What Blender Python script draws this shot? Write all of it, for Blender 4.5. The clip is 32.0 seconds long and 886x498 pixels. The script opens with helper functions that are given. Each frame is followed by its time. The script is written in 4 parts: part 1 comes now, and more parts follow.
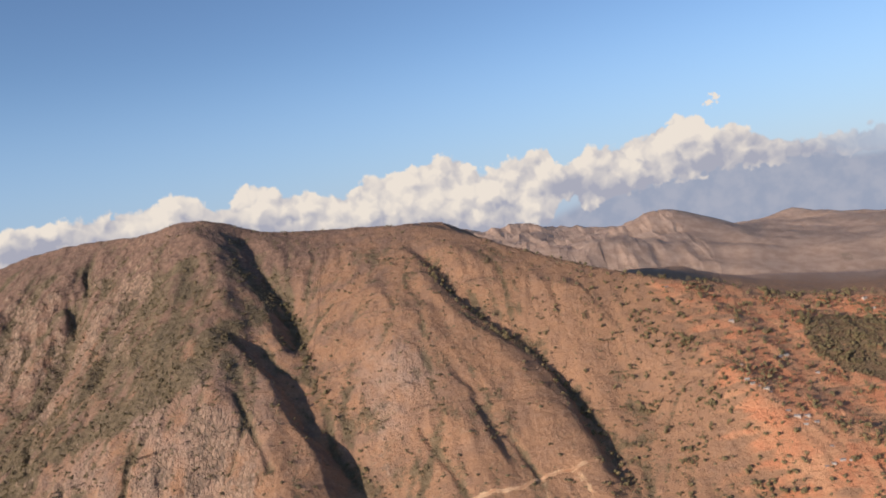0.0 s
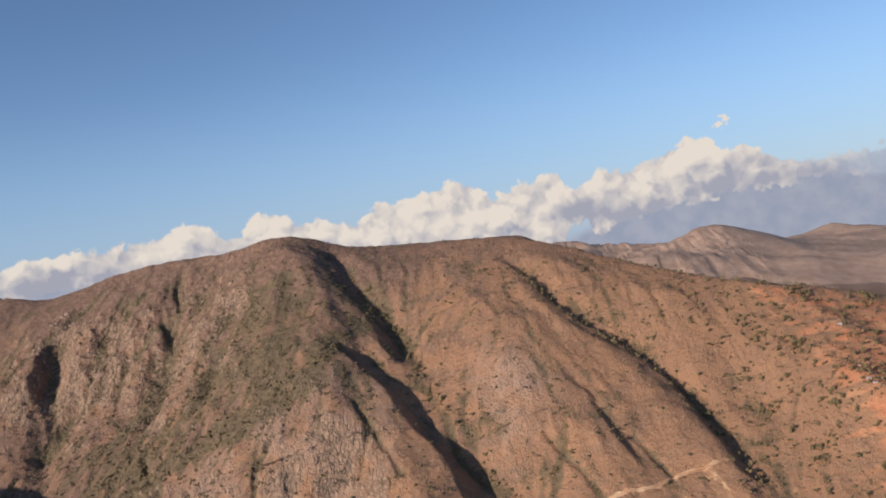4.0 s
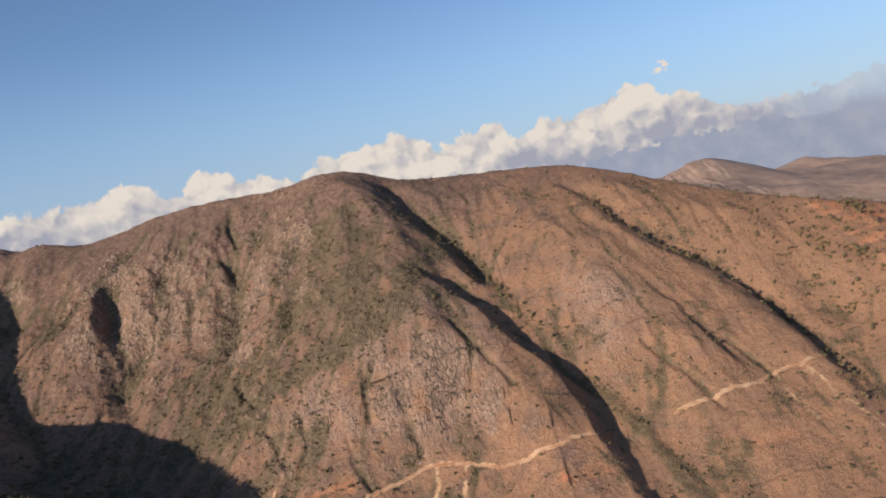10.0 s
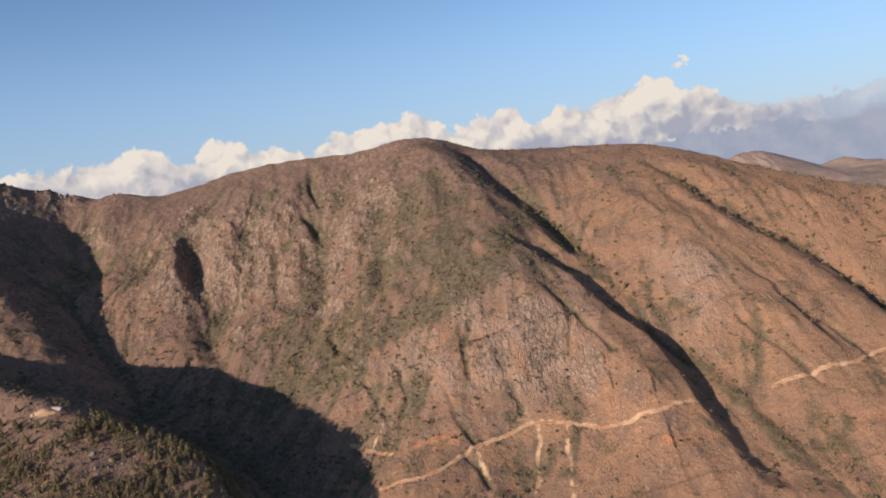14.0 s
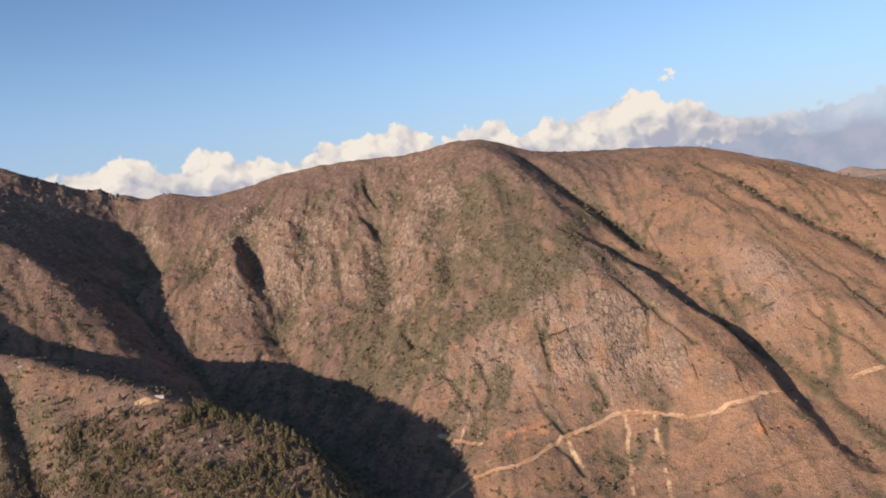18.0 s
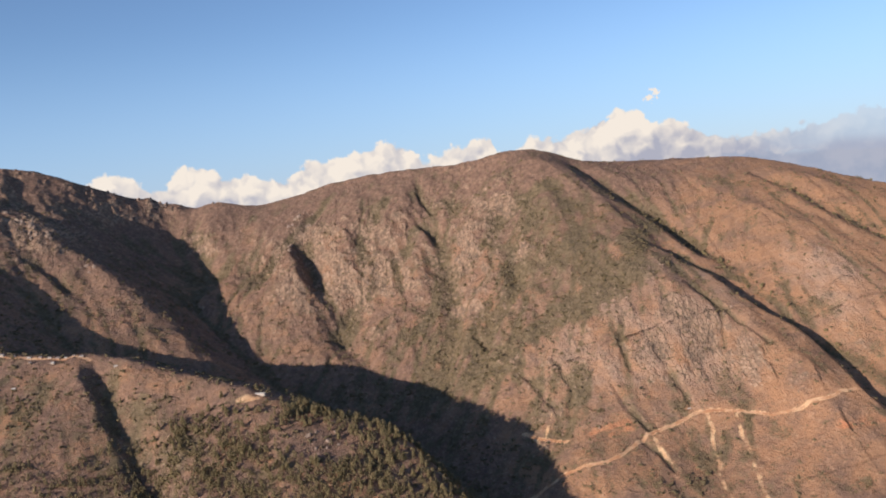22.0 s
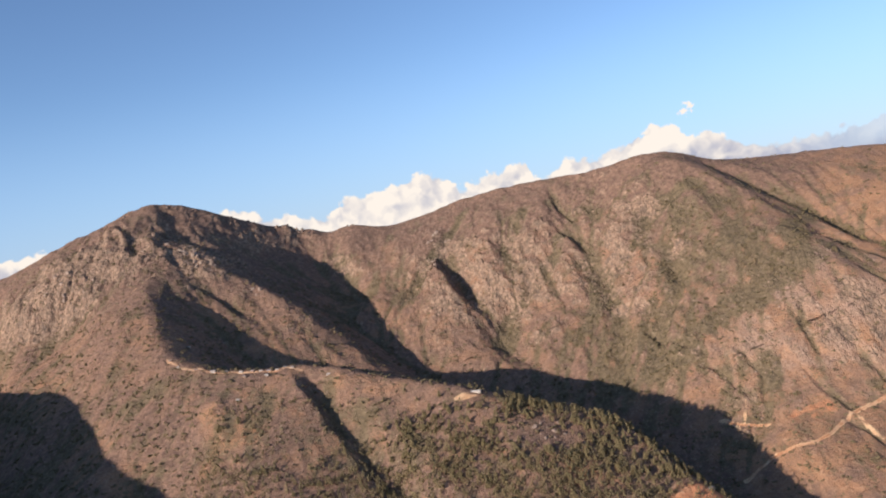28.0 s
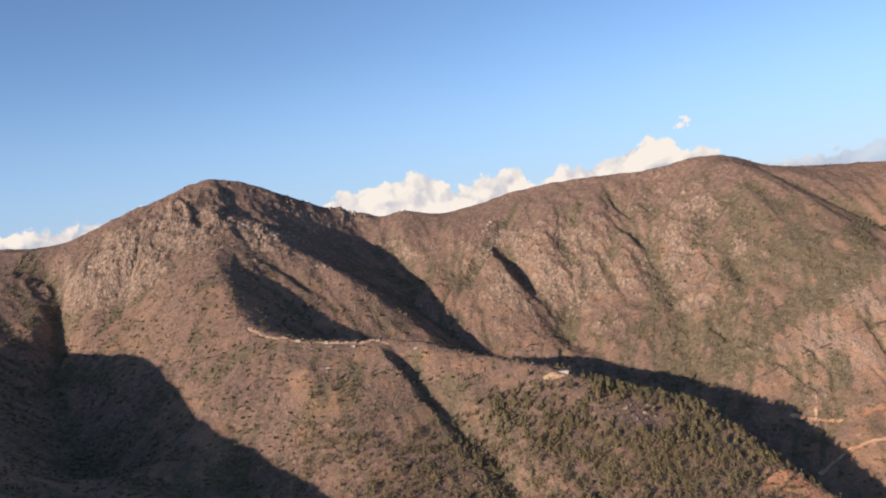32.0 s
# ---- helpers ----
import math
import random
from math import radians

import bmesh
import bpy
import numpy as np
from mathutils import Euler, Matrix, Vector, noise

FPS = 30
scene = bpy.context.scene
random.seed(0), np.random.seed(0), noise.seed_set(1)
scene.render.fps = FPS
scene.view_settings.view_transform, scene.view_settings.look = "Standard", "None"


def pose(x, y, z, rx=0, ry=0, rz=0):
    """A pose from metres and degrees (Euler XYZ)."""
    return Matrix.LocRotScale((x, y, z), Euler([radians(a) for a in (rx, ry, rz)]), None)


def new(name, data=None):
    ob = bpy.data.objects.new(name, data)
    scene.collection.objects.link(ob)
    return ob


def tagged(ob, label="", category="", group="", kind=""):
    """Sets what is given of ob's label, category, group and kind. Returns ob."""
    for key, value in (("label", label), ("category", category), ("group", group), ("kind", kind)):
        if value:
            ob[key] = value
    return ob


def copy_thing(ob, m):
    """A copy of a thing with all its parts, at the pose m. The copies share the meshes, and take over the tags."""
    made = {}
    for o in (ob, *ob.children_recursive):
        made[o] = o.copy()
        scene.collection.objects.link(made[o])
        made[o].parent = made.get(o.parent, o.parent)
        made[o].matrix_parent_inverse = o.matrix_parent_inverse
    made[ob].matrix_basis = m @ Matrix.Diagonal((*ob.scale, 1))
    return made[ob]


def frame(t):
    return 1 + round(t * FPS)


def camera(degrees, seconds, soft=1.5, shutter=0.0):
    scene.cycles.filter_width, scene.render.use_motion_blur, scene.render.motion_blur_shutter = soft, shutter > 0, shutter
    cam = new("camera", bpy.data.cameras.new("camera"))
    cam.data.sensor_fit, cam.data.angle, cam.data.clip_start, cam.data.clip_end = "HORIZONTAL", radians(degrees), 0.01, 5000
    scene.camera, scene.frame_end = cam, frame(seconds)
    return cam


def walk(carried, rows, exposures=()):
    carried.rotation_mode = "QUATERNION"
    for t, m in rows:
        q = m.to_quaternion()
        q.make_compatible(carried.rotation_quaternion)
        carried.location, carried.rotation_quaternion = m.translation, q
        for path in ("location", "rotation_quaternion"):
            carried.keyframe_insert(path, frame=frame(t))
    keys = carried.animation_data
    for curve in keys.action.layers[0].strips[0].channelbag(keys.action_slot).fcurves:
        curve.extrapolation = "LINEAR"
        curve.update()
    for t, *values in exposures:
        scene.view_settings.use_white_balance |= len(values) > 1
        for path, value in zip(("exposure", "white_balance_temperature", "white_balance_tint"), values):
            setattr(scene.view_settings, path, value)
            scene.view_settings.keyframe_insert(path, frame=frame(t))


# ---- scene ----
cam = camera(55.4, 32.0, soft=2.0)
# seconds; metres; degrees, as pose() takes them
ROWS = [
    (0.0, 0.41, -1.92, 900.51, 87.002, 7.541, 0.007),
    (0.5, -16.88, -4.79, 900.00, 87.252, 8.811, -0.223),
    (1.0, -34.10, -7.70, 899.48, 87.288, 9.979, 0.174),
    (1.5, -51.27, -10.62, 898.94, 86.896, 9.911, 0.412),
    (2.0, -68.39, -13.56, 898.39, 86.148, 10.034, 0.227),
    (2.5, -85.46, -16.52, 897.84, 86.088, 10.454, 0.607),
    (3.0, -102.47, -19.49, 897.27, 87.059, 10.414, 1.306),
    (3.5, -119.45, -22.46, 896.70, 88.414, 8.939, 1.473),
    (5.5, -186.93, -34.43, 894.35, 89.132, 8.556, -0.373),
    (6.0, -203.71, -37.43, 893.75, 88.208, 8.669, -0.676),
    (6.5, -220.46, -40.42, 893.16, 86.761, 9.174, -0.925),
    (7.0, -237.17, -43.41, 892.56, 85.261, 9.012, -1.135),
    (7.5, -253.87, -46.39, 891.96, 84.778, 8.368, -1.250),
    (8.0, -270.53, -49.37, 891.36, 85.113, 8.000, -2.148),
    (8.5, -287.18, -52.33, 890.76, 85.179, 8.240, -2.838),
    (9.0, -303.80, -55.29, 890.16, 84.808, 9.181, -3.353),
    (9.5, -320.40, -58.23, 889.57, 84.533, 9.614, -3.628),
    (10.0, -336.99, -61.17, 888.97, 85.010, 10.000, -3.000),
    (10.5, -353.57, -64.09, 888.38, 85.190, 10.328, -1.063),
    (11.0, -370.13, -66.99, 887.80, 84.912, 11.247, 0.931),
    (11.5, -386.68, -69.89, 887.21, 84.549, 10.797, 1.242),
    (12.0, -403.23, -72.76, 886.64, 84.377, 9.118, -0.115),
    (12.5, -419.76, -75.63, 886.06, 84.176, 8.221, -1.361),
    (13.0, -436.30, -78.47, 885.49, 83.772, 6.954, -1.996),
    (13.5, -452.83, -81.31, 884.92, 83.969, 6.532, -2.223),
    (14.0, -469.36, -84.12, 884.36, 83.928, 6.618, -2.134),
    (14.5, -485.89, -86.92, 883.80, 83.756, 6.928, -1.993),
    (16.5, -552.07, -97.98, 881.61, 84.105, 6.094, -3.401),
    (17.0, -568.64, -100.71, 881.07, 84.432, 6.083, -3.269),
    (17.5, -585.22, -103.43, 880.54, 84.639, 6.271, -3.099),
    (18.0, -601.82, -106.14, 880.01, 84.583, 6.250, -3.003),
    (18.5, -618.42, -108.84, 879.48, 84.577, 5.589, -2.859),
    (19.0, -635.05, -111.53, 878.95, 85.054, 5.021, -2.629),
    (19.5, -651.70, -114.21, 878.43, 85.739, 5.009, -2.260),
    (20.0, -668.36, -116.89, 877.91, 85.991, 5.082, -2.043),
    (20.5, -685.05, -119.56, 877.38, 85.855, 5.354, -2.393),
    (21.0, -701.76, -122.23, 876.86, 85.626, 5.551, -3.129),
    (21.5, -718.50, -124.90, 876.34, 85.538, 5.715, -3.723),
    (22.0, -735.26, -127.57, 875.82, 85.710, 6.106, -3.928),
    (22.5, -752.05, -130.24, 875.29, 85.744, 6.193, -3.989),
    (23.0, -768.87, -132.92, 874.76, 85.572, 6.067, -3.888),
    (23.5, -785.73, -135.61, 874.23, 85.155, 5.702, -3.844),
    (24.0, -802.61, -138.30, 873.69, 84.606, 5.653, -3.988),
    (24.5, -819.53, -141.01, 873.15, 83.480, 6.365, -4.725),
    (26.5, -887.56, -152.04, 870.91, 80.815, 8.598, -7.708),
    (27.0, -904.67, -154.85, 870.32, 84.549, 9.176, -5.367),
    (27.5, -921.82, -157.70, 869.72, 87.232, 9.644, -2.949),
    (28.0, -939.00, -160.58, 869.11, 88.000, 9.757, -1.285),
    (28.5, -956.24, -163.50, 868.48, 88.770, 9.963, 0.028),
    (29.0, -973.52, -166.46, 867.84, 89.034, 9.311, 0.362),
    (29.5, -990.84, -169.47, 867.17, 88.476, 8.672, -0.239),
    (30.0, -1008.21, -172.52, 866.49, 87.727, 8.225, -1.134),
    (30.5, -1025.63, -175.63, 865.79, 87.233, 7.876, -1.690),
    (31.0, -1043.10, -178.80, 865.06, 87.321, 7.347, -1.536),
    (31.5, -1060.62, -182.03, 864.31, 87.710, 6.602, -1.383),
    (32.0, -1078.19, -185.32, 863.54, 87.944, 6.553, -1.856),
]
walk(cam, [(t, pose(x, y, z, rx, ry, rz)) for t, x, y, z, rx, ry, rz in ROWS], [(0.0, 0.55, 5950, 11), (3.0, 0.48, 5950, 11), (7.0, 0.40, 5950, 11), (10.0, 0.44, 5950, 11), (14.0, 0.54, 5950, 11), (18.0, 0.66, 5950, 11), (24.0, 0.70, 5950, 11), (27.0, 0.98, 5950, 11), (28.5, 0.76, 5850, 11), (32.0, 0.75, 5850, 11)])

# ---- sun, sky, clouds and the far range on the horizon ----
SUN_AZ, SUN_EL = 40.0, 14.6          # the way the light travels over the map (0: east, 90: north) and its height
sun_way = Vector((math.cos(radians(SUN_AZ)) * math.cos(radians(SUN_EL)), math.sin(radians(SUN_AZ)) * math.cos(radians(SUN_EL)), -math.sin(radians(SUN_EL))))
sun_data = bpy.data.lights.new("sun", "SUN")
sun_data.energy, sun_data.angle, sun_data.color = 3.75, radians(0.53), (1.0, 0.84, 0.70)
sun = new("sun", sun_data)
sun.matrix_world = Matrix.Translation((0, 0, 1500)) @ sun_way.to_track_quat("-Z", "Y").to_matrix().to_4x4()


class Nodes:
    """A short hand for node trees."""

    def __init__(self, tree):
        self.tree = tree
        tree.nodes.clear()

    def add(self, kind, **sets):
        n = self.tree.nodes.new(kind)
        for k, v in sets.items():
            setattr(n, k, v)
        return n

    def put(self, socket, value):
        if isinstance(value, bpy.types.NodeSocket):
            self.tree.links.new(value, socket)
        else:
            socket.default_value = value

    def math(self, op, a, b=0.0, c=0.0, clamp=False):
        n = self.add("ShaderNodeMath", operation=op, use_clamp=clamp)
        for i, v in enumerate((a, b, c)):
            self.put(n.inputs[i], v)
        return n.outputs[0]

    def mix(self, f, a, b, blend="MIX"):
        n = self.add("ShaderNodeMix", data_type="RGBA", blend_type=blend)
        self.put(n.inputs[0], f)
        self.put(n.inputs[6], a if isinstance(a, bpy.types.NodeSocket) else (*a, 1))
        self.put(n.inputs[7], b if isinstance(b, bpy.types.NodeSocket) else (*b, 1))
        return n.outputs[2]

    def step(self, v, lo, hi, a=0.0, b=1.0):
        n = self.add("ShaderNodeMapRange", interpolation_type="SMOOTHSTEP")
        for i, q in enumerate((v, lo, hi, a, b)):
            self.put(n.inputs[i], q)
        return n.outputs[0]

    def noise(self, vec, scale, detail=4.0, rough=0.55, warp=0.0):
        n = self.add("ShaderNodeTexNoise")
        if vec is not None:
            self.put(n.inputs["Vector"], vec)
        self.put(n.inputs["Scale"], scale)
        self.put(n.inputs["Detail"], detail)
        self.put(n.inputs["Roughness"], rough)
        self.put(n.inputs["Distortion"], warp)
        return n.outputs["Fac"]

    def ramp(self, f, stops):
        n = self.add("ShaderNodeValToRGB")
        n.color_ramp.interpolation = "LINEAR"
        el = n.color_ramp.elements
        while len(el) < len(stops):
            el.new(0.5)
        for e, (p, v) in zip(el, stops):
            e.position, e.color = p, (v, v, v, 1)
        self.put(n.inputs[0], f)
        return n.outputs[0]


def profile(g, az, points):
    """A height in degrees over the compass angle, as a ramp: -50..50 degrees, heights 0..10."""
    return g.math("MULTIPLY", g.ramp(g.math("MULTIPLY_ADD", az, 0.01, 0.5), [((a + 50) / 100, (h + 2) / 12) for a, h in points]), 12.0)


world = bpy.data.worlds.new("world")
scene.world = world
world.use_nodes = True
g = Nodes(world.node_tree)
sky = g.add("ShaderNodeTexSky", sky_type="NISHITA", sun_disc=False, sun_elevation=radians(SUN_EL), sun_rotation=radians(270 - SUN_AZ), altitude=2200.0, air_density=1.0, dust_density=1.2, ozone_density=1.6)
way = g.add("ShaderNodeTexCoord").outputs["Generated"]
sep = g.add("ShaderNodeSeparateXYZ")
g.put(sep.inputs[0], way)
az = g.math("MULTIPLY", g.math("ARCTAN2", sep.outputs[0], sep.outputs[1]), 57.2958)
el = g.math("MULTIPLY", g.math("ARCSINE", sep.outputs[2]), 57.2958)
flat = g.add("ShaderNodeCombineXYZ")
g.put(flat.inputs[0], g.math("MULTIPLY", az, 0.1))
g.put(flat.inputs[1], g.math("MULTIPLY", el, 0.1))
up2 = g.math("ADD", el, 2.0)
CLOUD_TOP = [(-50, 1.2), (-27.7, 1.7), (-23.9, 1.8), (-21.2, 2.5), (-19.5, 2.85), (-16.3, 2.6), (-15, 1.5), (-14.2, 1.7), (-13.2, 2.95), (-11.6, 2.75), (-10.6, 2.2), (-9, 2.3), (-7.4, 1.5), (-6.5, 1.2), (-5.4, 2.2), (-2.9, 2.55), (-1.6, 3.25), (0, 3.45), (2, 3.2), (2.6, 2.3), (5.9, 2.35), (7.4, 3.2), (7.9, 1.3), (8.8, 1.3), (9.6, 2.1), (12.4, 2.95), (16.1, 3.8), (17.4, 3.85), (17.9, 2.6), (19.3, 2.65), (22.7, 1.5), (50, 1.9)]
CLOUD_BASE = [(-50, 0.0), (-28, 0.0), (-14.4, -0.4), (-6, -1.6), (4.3, -2.0), (7, -1.6), (7.8, -0.5), (9, -0.6), (9.6, -1.5), (11.9, -1.1), (14.2, -0.9), (15.4, -0.1), (20, 0.0), (23.9, 0.2), (28, -0.5), (50, -0.6)]
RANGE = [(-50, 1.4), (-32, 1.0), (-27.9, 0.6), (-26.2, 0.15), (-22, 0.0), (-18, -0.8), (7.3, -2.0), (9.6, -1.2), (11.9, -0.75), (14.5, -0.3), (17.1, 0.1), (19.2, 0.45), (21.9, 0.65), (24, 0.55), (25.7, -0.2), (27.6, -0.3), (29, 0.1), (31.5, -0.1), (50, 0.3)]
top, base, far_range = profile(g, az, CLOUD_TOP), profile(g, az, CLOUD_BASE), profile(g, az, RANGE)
def puffs(vec):
    """Rounded heaps, with finer heaps upon them."""
    total = 0.0
    for scale, weight in ((3.3, 0.5), (8.5, 0.32), (19.0, 0.18)):
        cells = g.add("ShaderNodeTexVoronoi", feature="SMOOTH_F1")
        g.put(cells.inputs["Vector"], vec)
        cells.inputs["Scale"].default_value, cells.inputs["Smoothness"].default_value = scale, 0.35
        total = g.math("MULTIPLY_ADD", cells.outputs["Distance"], -weight, total)
    return g.math("ADD", total, 1.0)


stir = g.add("ShaderNodeTexNoise")
g.put(stir.inputs["Vector"], flat.outputs[0])
stir.inputs["Scale"].default_value, stir.inputs["Detail"].default_value = 12.0, 6.0
stirred = g.add("ShaderNodeVectorMath", operation="MULTIPLY_ADD")
g.put(stirred.inputs[0], stir.outputs["Color"])
stirred.inputs[1].default_value = (0.13, 0.12, 0.0)
g.put(stirred.inputs[2], flat.outputs[0])
puff = puffs(stirred.outputs[0])
fray = g.noise(flat.outputs[0], 14.0, 7.0, 0.6)
lobe = g.noise(flat.outputs[0], 3.4, 3.0, 0.5, 0.1)
rough = g.math("ADD", g.math("MULTIPLY_ADD", puff, 2.3, -1.22), g.math("MULTIPLY_ADD", g.math("ADD", fray, lobe), 0.9, -0.9))
inner = g.math("MINIMUM", g.math("SUBTRACT", top, up2), g.math("MULTIPLY", g.math("SUBTRACT", g.math("ADD", up2, 0.35), base), 1.2))
wisp = g.math("SUBTRACT", 0.75, g.math("ADD", g.math("POWER", g.math("DIVIDE", g.math("SUBTRACT", az, 17.85), 0.95), 2.0), g.math("POWER", g.math("DIVIDE", g.math("SUBTRACT", el, 4.35), 0.75), 2.0)))
inner = g.math("MAXIMUM", inner, g.math("ADD", g.math("MULTIPLY_ADD", wisp, 1.0, -0.55), g.math("MULTIPLY_ADD", fray, 2.6, -1.3)))
cloud = g.step(g.math("ADD", inner, rough), -0.08, 0.2)
near_sun = g.add("ShaderNodeVectorMath", operation="ADD")
g.put(near_sun.inputs[0], stirred.outputs[0])
near_sun.inputs[1].default_value = (-0.05, 0.07, 0.0)
relief = g.math("SUBTRACT", puff, puffs(near_sun.outputs[0]))
lit = g.math("ADD", g.math("MULTIPLY_ADD", relief, 2.3, 0.52), g.step(g.math("SUBTRACT", up2, base), 0.0, 2.4, -0.42, 0.34), clamp=True)
cloud_colour = g.mix(lit, (0.285, 0.275, 0.30), (0.60, 0.515, 0.415))
hazy_east = g.step(az, 20.0, 33.0)
cloud_colour = g.mix(g.math("MULTIPLY", hazy_east, 0.75), cloud_colour, (0.27, 0.29, 0.35))
sky_colour = g.mix(1.0, sky.outputs[0], (0.081, 0.082, 0.087), "MULTIPLY")
sky_colour = g.mix(g.math("MULTIPLY", g.step(el, 12.0, 0.0), 0.62), sky_colour, (0.215, 0.298, 0.445))
# haze is put into the far range's colour; its top fades into the sky
hazed_range_colour = g.mix(g.step(g.noise(flat.outputs[0], 7.0, 6.0), 0.35, 0.65), (0.235, 0.25, 0.295), (0.285, 0.285, 0.315))
sky_colour = g.mix(g.step(g.math("SUBTRACT", far_range, up2), -0.6, 0.3), sky_colour, hazed_range_colour)
sky_colour = g.mix(g.math("MULTIPLY", cloud, g.step(az, 33.0, 20.0, 0.45, 1.0)), sky_colour, cloud_colour)
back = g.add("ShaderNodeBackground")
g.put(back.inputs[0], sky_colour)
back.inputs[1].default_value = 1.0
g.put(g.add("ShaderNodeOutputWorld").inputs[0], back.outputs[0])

# ---- materials ----
def material(name):
    m = bpy.data.materials.new(name)
    m.use_nodes = True
    return m, Nodes(m.node_tree)


def finish(g, colour, rough=0.9, bump=None, strength=0.4, distance=0.5, spec=0.2):
    b = g.add("ShaderNodeBsdfPrincipled")
    g.put(b.inputs["Base Color"], colour if isinstance(colour, bpy.types.NodeSocket) else (*colour, 1))
    g.put(b.inputs["Roughness"], rough)
    g.put(b.inputs["Specular IOR Level"], spec)
    if bump is not None:
        n = g.add("ShaderNodeBump")
        n.inputs["Strength"].default_value, n.inputs["Distance"].default_value = strength, distance
        g.put(n.inputs["Height"], bump)
        g.put(b.inputs["Normal"], n.outputs[0])
    g.put(g.add("ShaderNodeOutputMaterial").inputs[0], b.outputs[0])


def ground_material():
    """Dry grass over red earth, with rock, scrub and bare cuts where the cover layer says."""
    m, g = material("mountain_ground")
    at = g.add("ShaderNodeTexCoord").outputs["Object"]
    cover = g.add("ShaderNodeVertexColor", layer_name="cover")
    sep = g.add("ShaderNodeSeparateColor")
    g.put(sep.inputs[0], cover.outputs[0])
    rock, scrub, red, bare = sep.outputs[0], sep.outputs[1], sep.outputs[2], cover.outputs[1]
    lie = g.add("ShaderNodeVertexColor", layer_name="lie")
    lie_of = g.add("ShaderNodeSeparateColor")
    g.put(lie_of.inputs[0], lie.outputs[0])
    heath, straw, pale = lie_of.outputs[0], lie_of.outputs[1], lie_of.outputs[2]
    big, mid, small, fine = g.noise(at, 0.006, 4), g.noise(at, 0.03, 5, 0.6), g.noise(at, 0.14, 5, 0.65), g.noise(at, 0.5, 4, 0.7)
    grass = g.mix(g.step(big, 0.35, 0.65), (0.341, 0.190, 0.105), (0.419, 0.225, 0.119))
    grass = g.mix(g.step(mid, 0.38, 0.7), grass, (0.236, 0.147, 0.100))
    grass = g.mix(g.math("MULTIPLY", g.step(small, 0.48, 0.72), 0.75), grass, (0.511, 0.306, 0.182))
    grass = g.mix(g.math("MULTIPLY", g.step(fine, 0.48, 0.70), 0.65), grass, (0.140, 0.098, 0.064))
    grass = g.mix(g.math("MULTIPLY", straw, g.step(small, 0.75, 0.35, 0.3, 0.85)), grass, (0.445, 0.245, 0.130))
    # pale rock slabs, and haze put into the colour of the far slopes
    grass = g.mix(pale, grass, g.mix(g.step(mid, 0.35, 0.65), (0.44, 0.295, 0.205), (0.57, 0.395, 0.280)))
    dark_heath = g.mix(g.step(small, 0.35, 0.68), (0.165, 0.106, 0.075), (0.310, 0.187, 0.124))
    grass = g.mix(g.step(g.math("ADD", heath, g.math("MULTIPLY_ADD", g.math("ADD", mid, g.math("ADD", small, fine)), 0.6, -0.9)), 0.15, 0.85), grass, dark_heath)
    earth = g.mix(g.step(mid, 0.35, 0.65), (0.62, 0.255, 0.122), (0.60, 0.315, 0.160))
    earth = g.mix(g.math("MULTIPLY", g.step(fine, 0.45, 0.7), 0.5), earth, (0.458, 0.229, 0.130))
    col = g.mix(g.step(g.math("ADD", red, g.math("MULTIPLY_ADD", small, 0.5, -0.25)), 0.35, 0.65), grass, earth)
    bush = g.mix(g.step(small, 0.35, 0.65), (0.105, 0.085, 0.048), (0.190, 0.146, 0.082))
    col = g.mix(g.math("MULTIPLY", g.step(g.math("ADD", scrub, g.math("MULTIPLY_ADD", g.math("ADD", small, fine), 0.9, -0.9)), 0.30, 0.75), 0.85), col, bush)
    seam = g.add("ShaderNodeMapping")
    g.put(seam.inputs[0], at)
    seam.inputs["Rotation"].default_value, seam.inputs["Scale"].default_value = (0.000, 0.000, 0.427), (1.0, 0.30, 0.55)
    streak = g.noise(seam.outputs[0], 0.16, 6, 0.68, 0.4)
    stone = g.mix(g.step(small, 0.3, 0.7), (0.275, 0.178, 0.116), (0.48, 0.318, 0.205))
    stone = g.mix(g.math("MULTIPLY", g.step(streak, 0.52, 0.40), 0.7), stone, (0.150, 0.112, 0.082))
    crack = g.add("ShaderNodeTexVoronoi", feature="DISTANCE_TO_EDGE")
    jag = g.add("ShaderNodeVectorMath", operation="MULTIPLY_ADD")
    wobble = g.add("ShaderNodeTexNoise")
    g.put(wobble.inputs["Vector"], at)
    wobble.inputs["Scale"].default_value = 0.12
    g.put(jag.inputs[0], wobble.outputs["Color"])
    jag.inputs[1].default_value = (9.0, 9.0, 9.0)
    g.put(jag.inputs[2], seam.outputs[0])
    g.put(crack.inputs["Vector"], jag.outputs[0])
    crack.inputs["Scale"].default_value = 0.17
    cleft = g.step(crack.outputs["Distance"], 0.16, 0.02)
    stone = g.mix(g.math("MULTIPLY", cleft, g.step(mid, 0.3, 0.6, 0.12, 0.5)), stone, (0.105, 0.082, 0.060))
    col = g.mix(g.step(g.math("ADD", rock, g.math("MULTIPLY_ADD", g.math("ADD", mid, g.math("ADD", small, fine)), 0.9, -1.35)), 0.42, 0.80), col, stone)
    speck = g.math("MULTIPLY", g.step(g.noise(at, 0.33, 3, 0.6), 0.60, 0.68), g.step(g.math("ADD", heath, rock), 0.15, 0.6))
    col = g.mix(g.math("MULTIPLY", speck, 0.4), col, (0.525, 0.388, 0.275))
    dust = g.mix(g.step(small, 0.3, 0.7), (0.625, 0.350, 0.175), (0.700, 0.475, 0.263))
    col = g.mix(g.step(g.math("ADD", bare, g.math("MULTIPLY_ADD", g.math("ADD", small, fine), 0.8, -0.8)), 0.40, 0.66), col, dust)
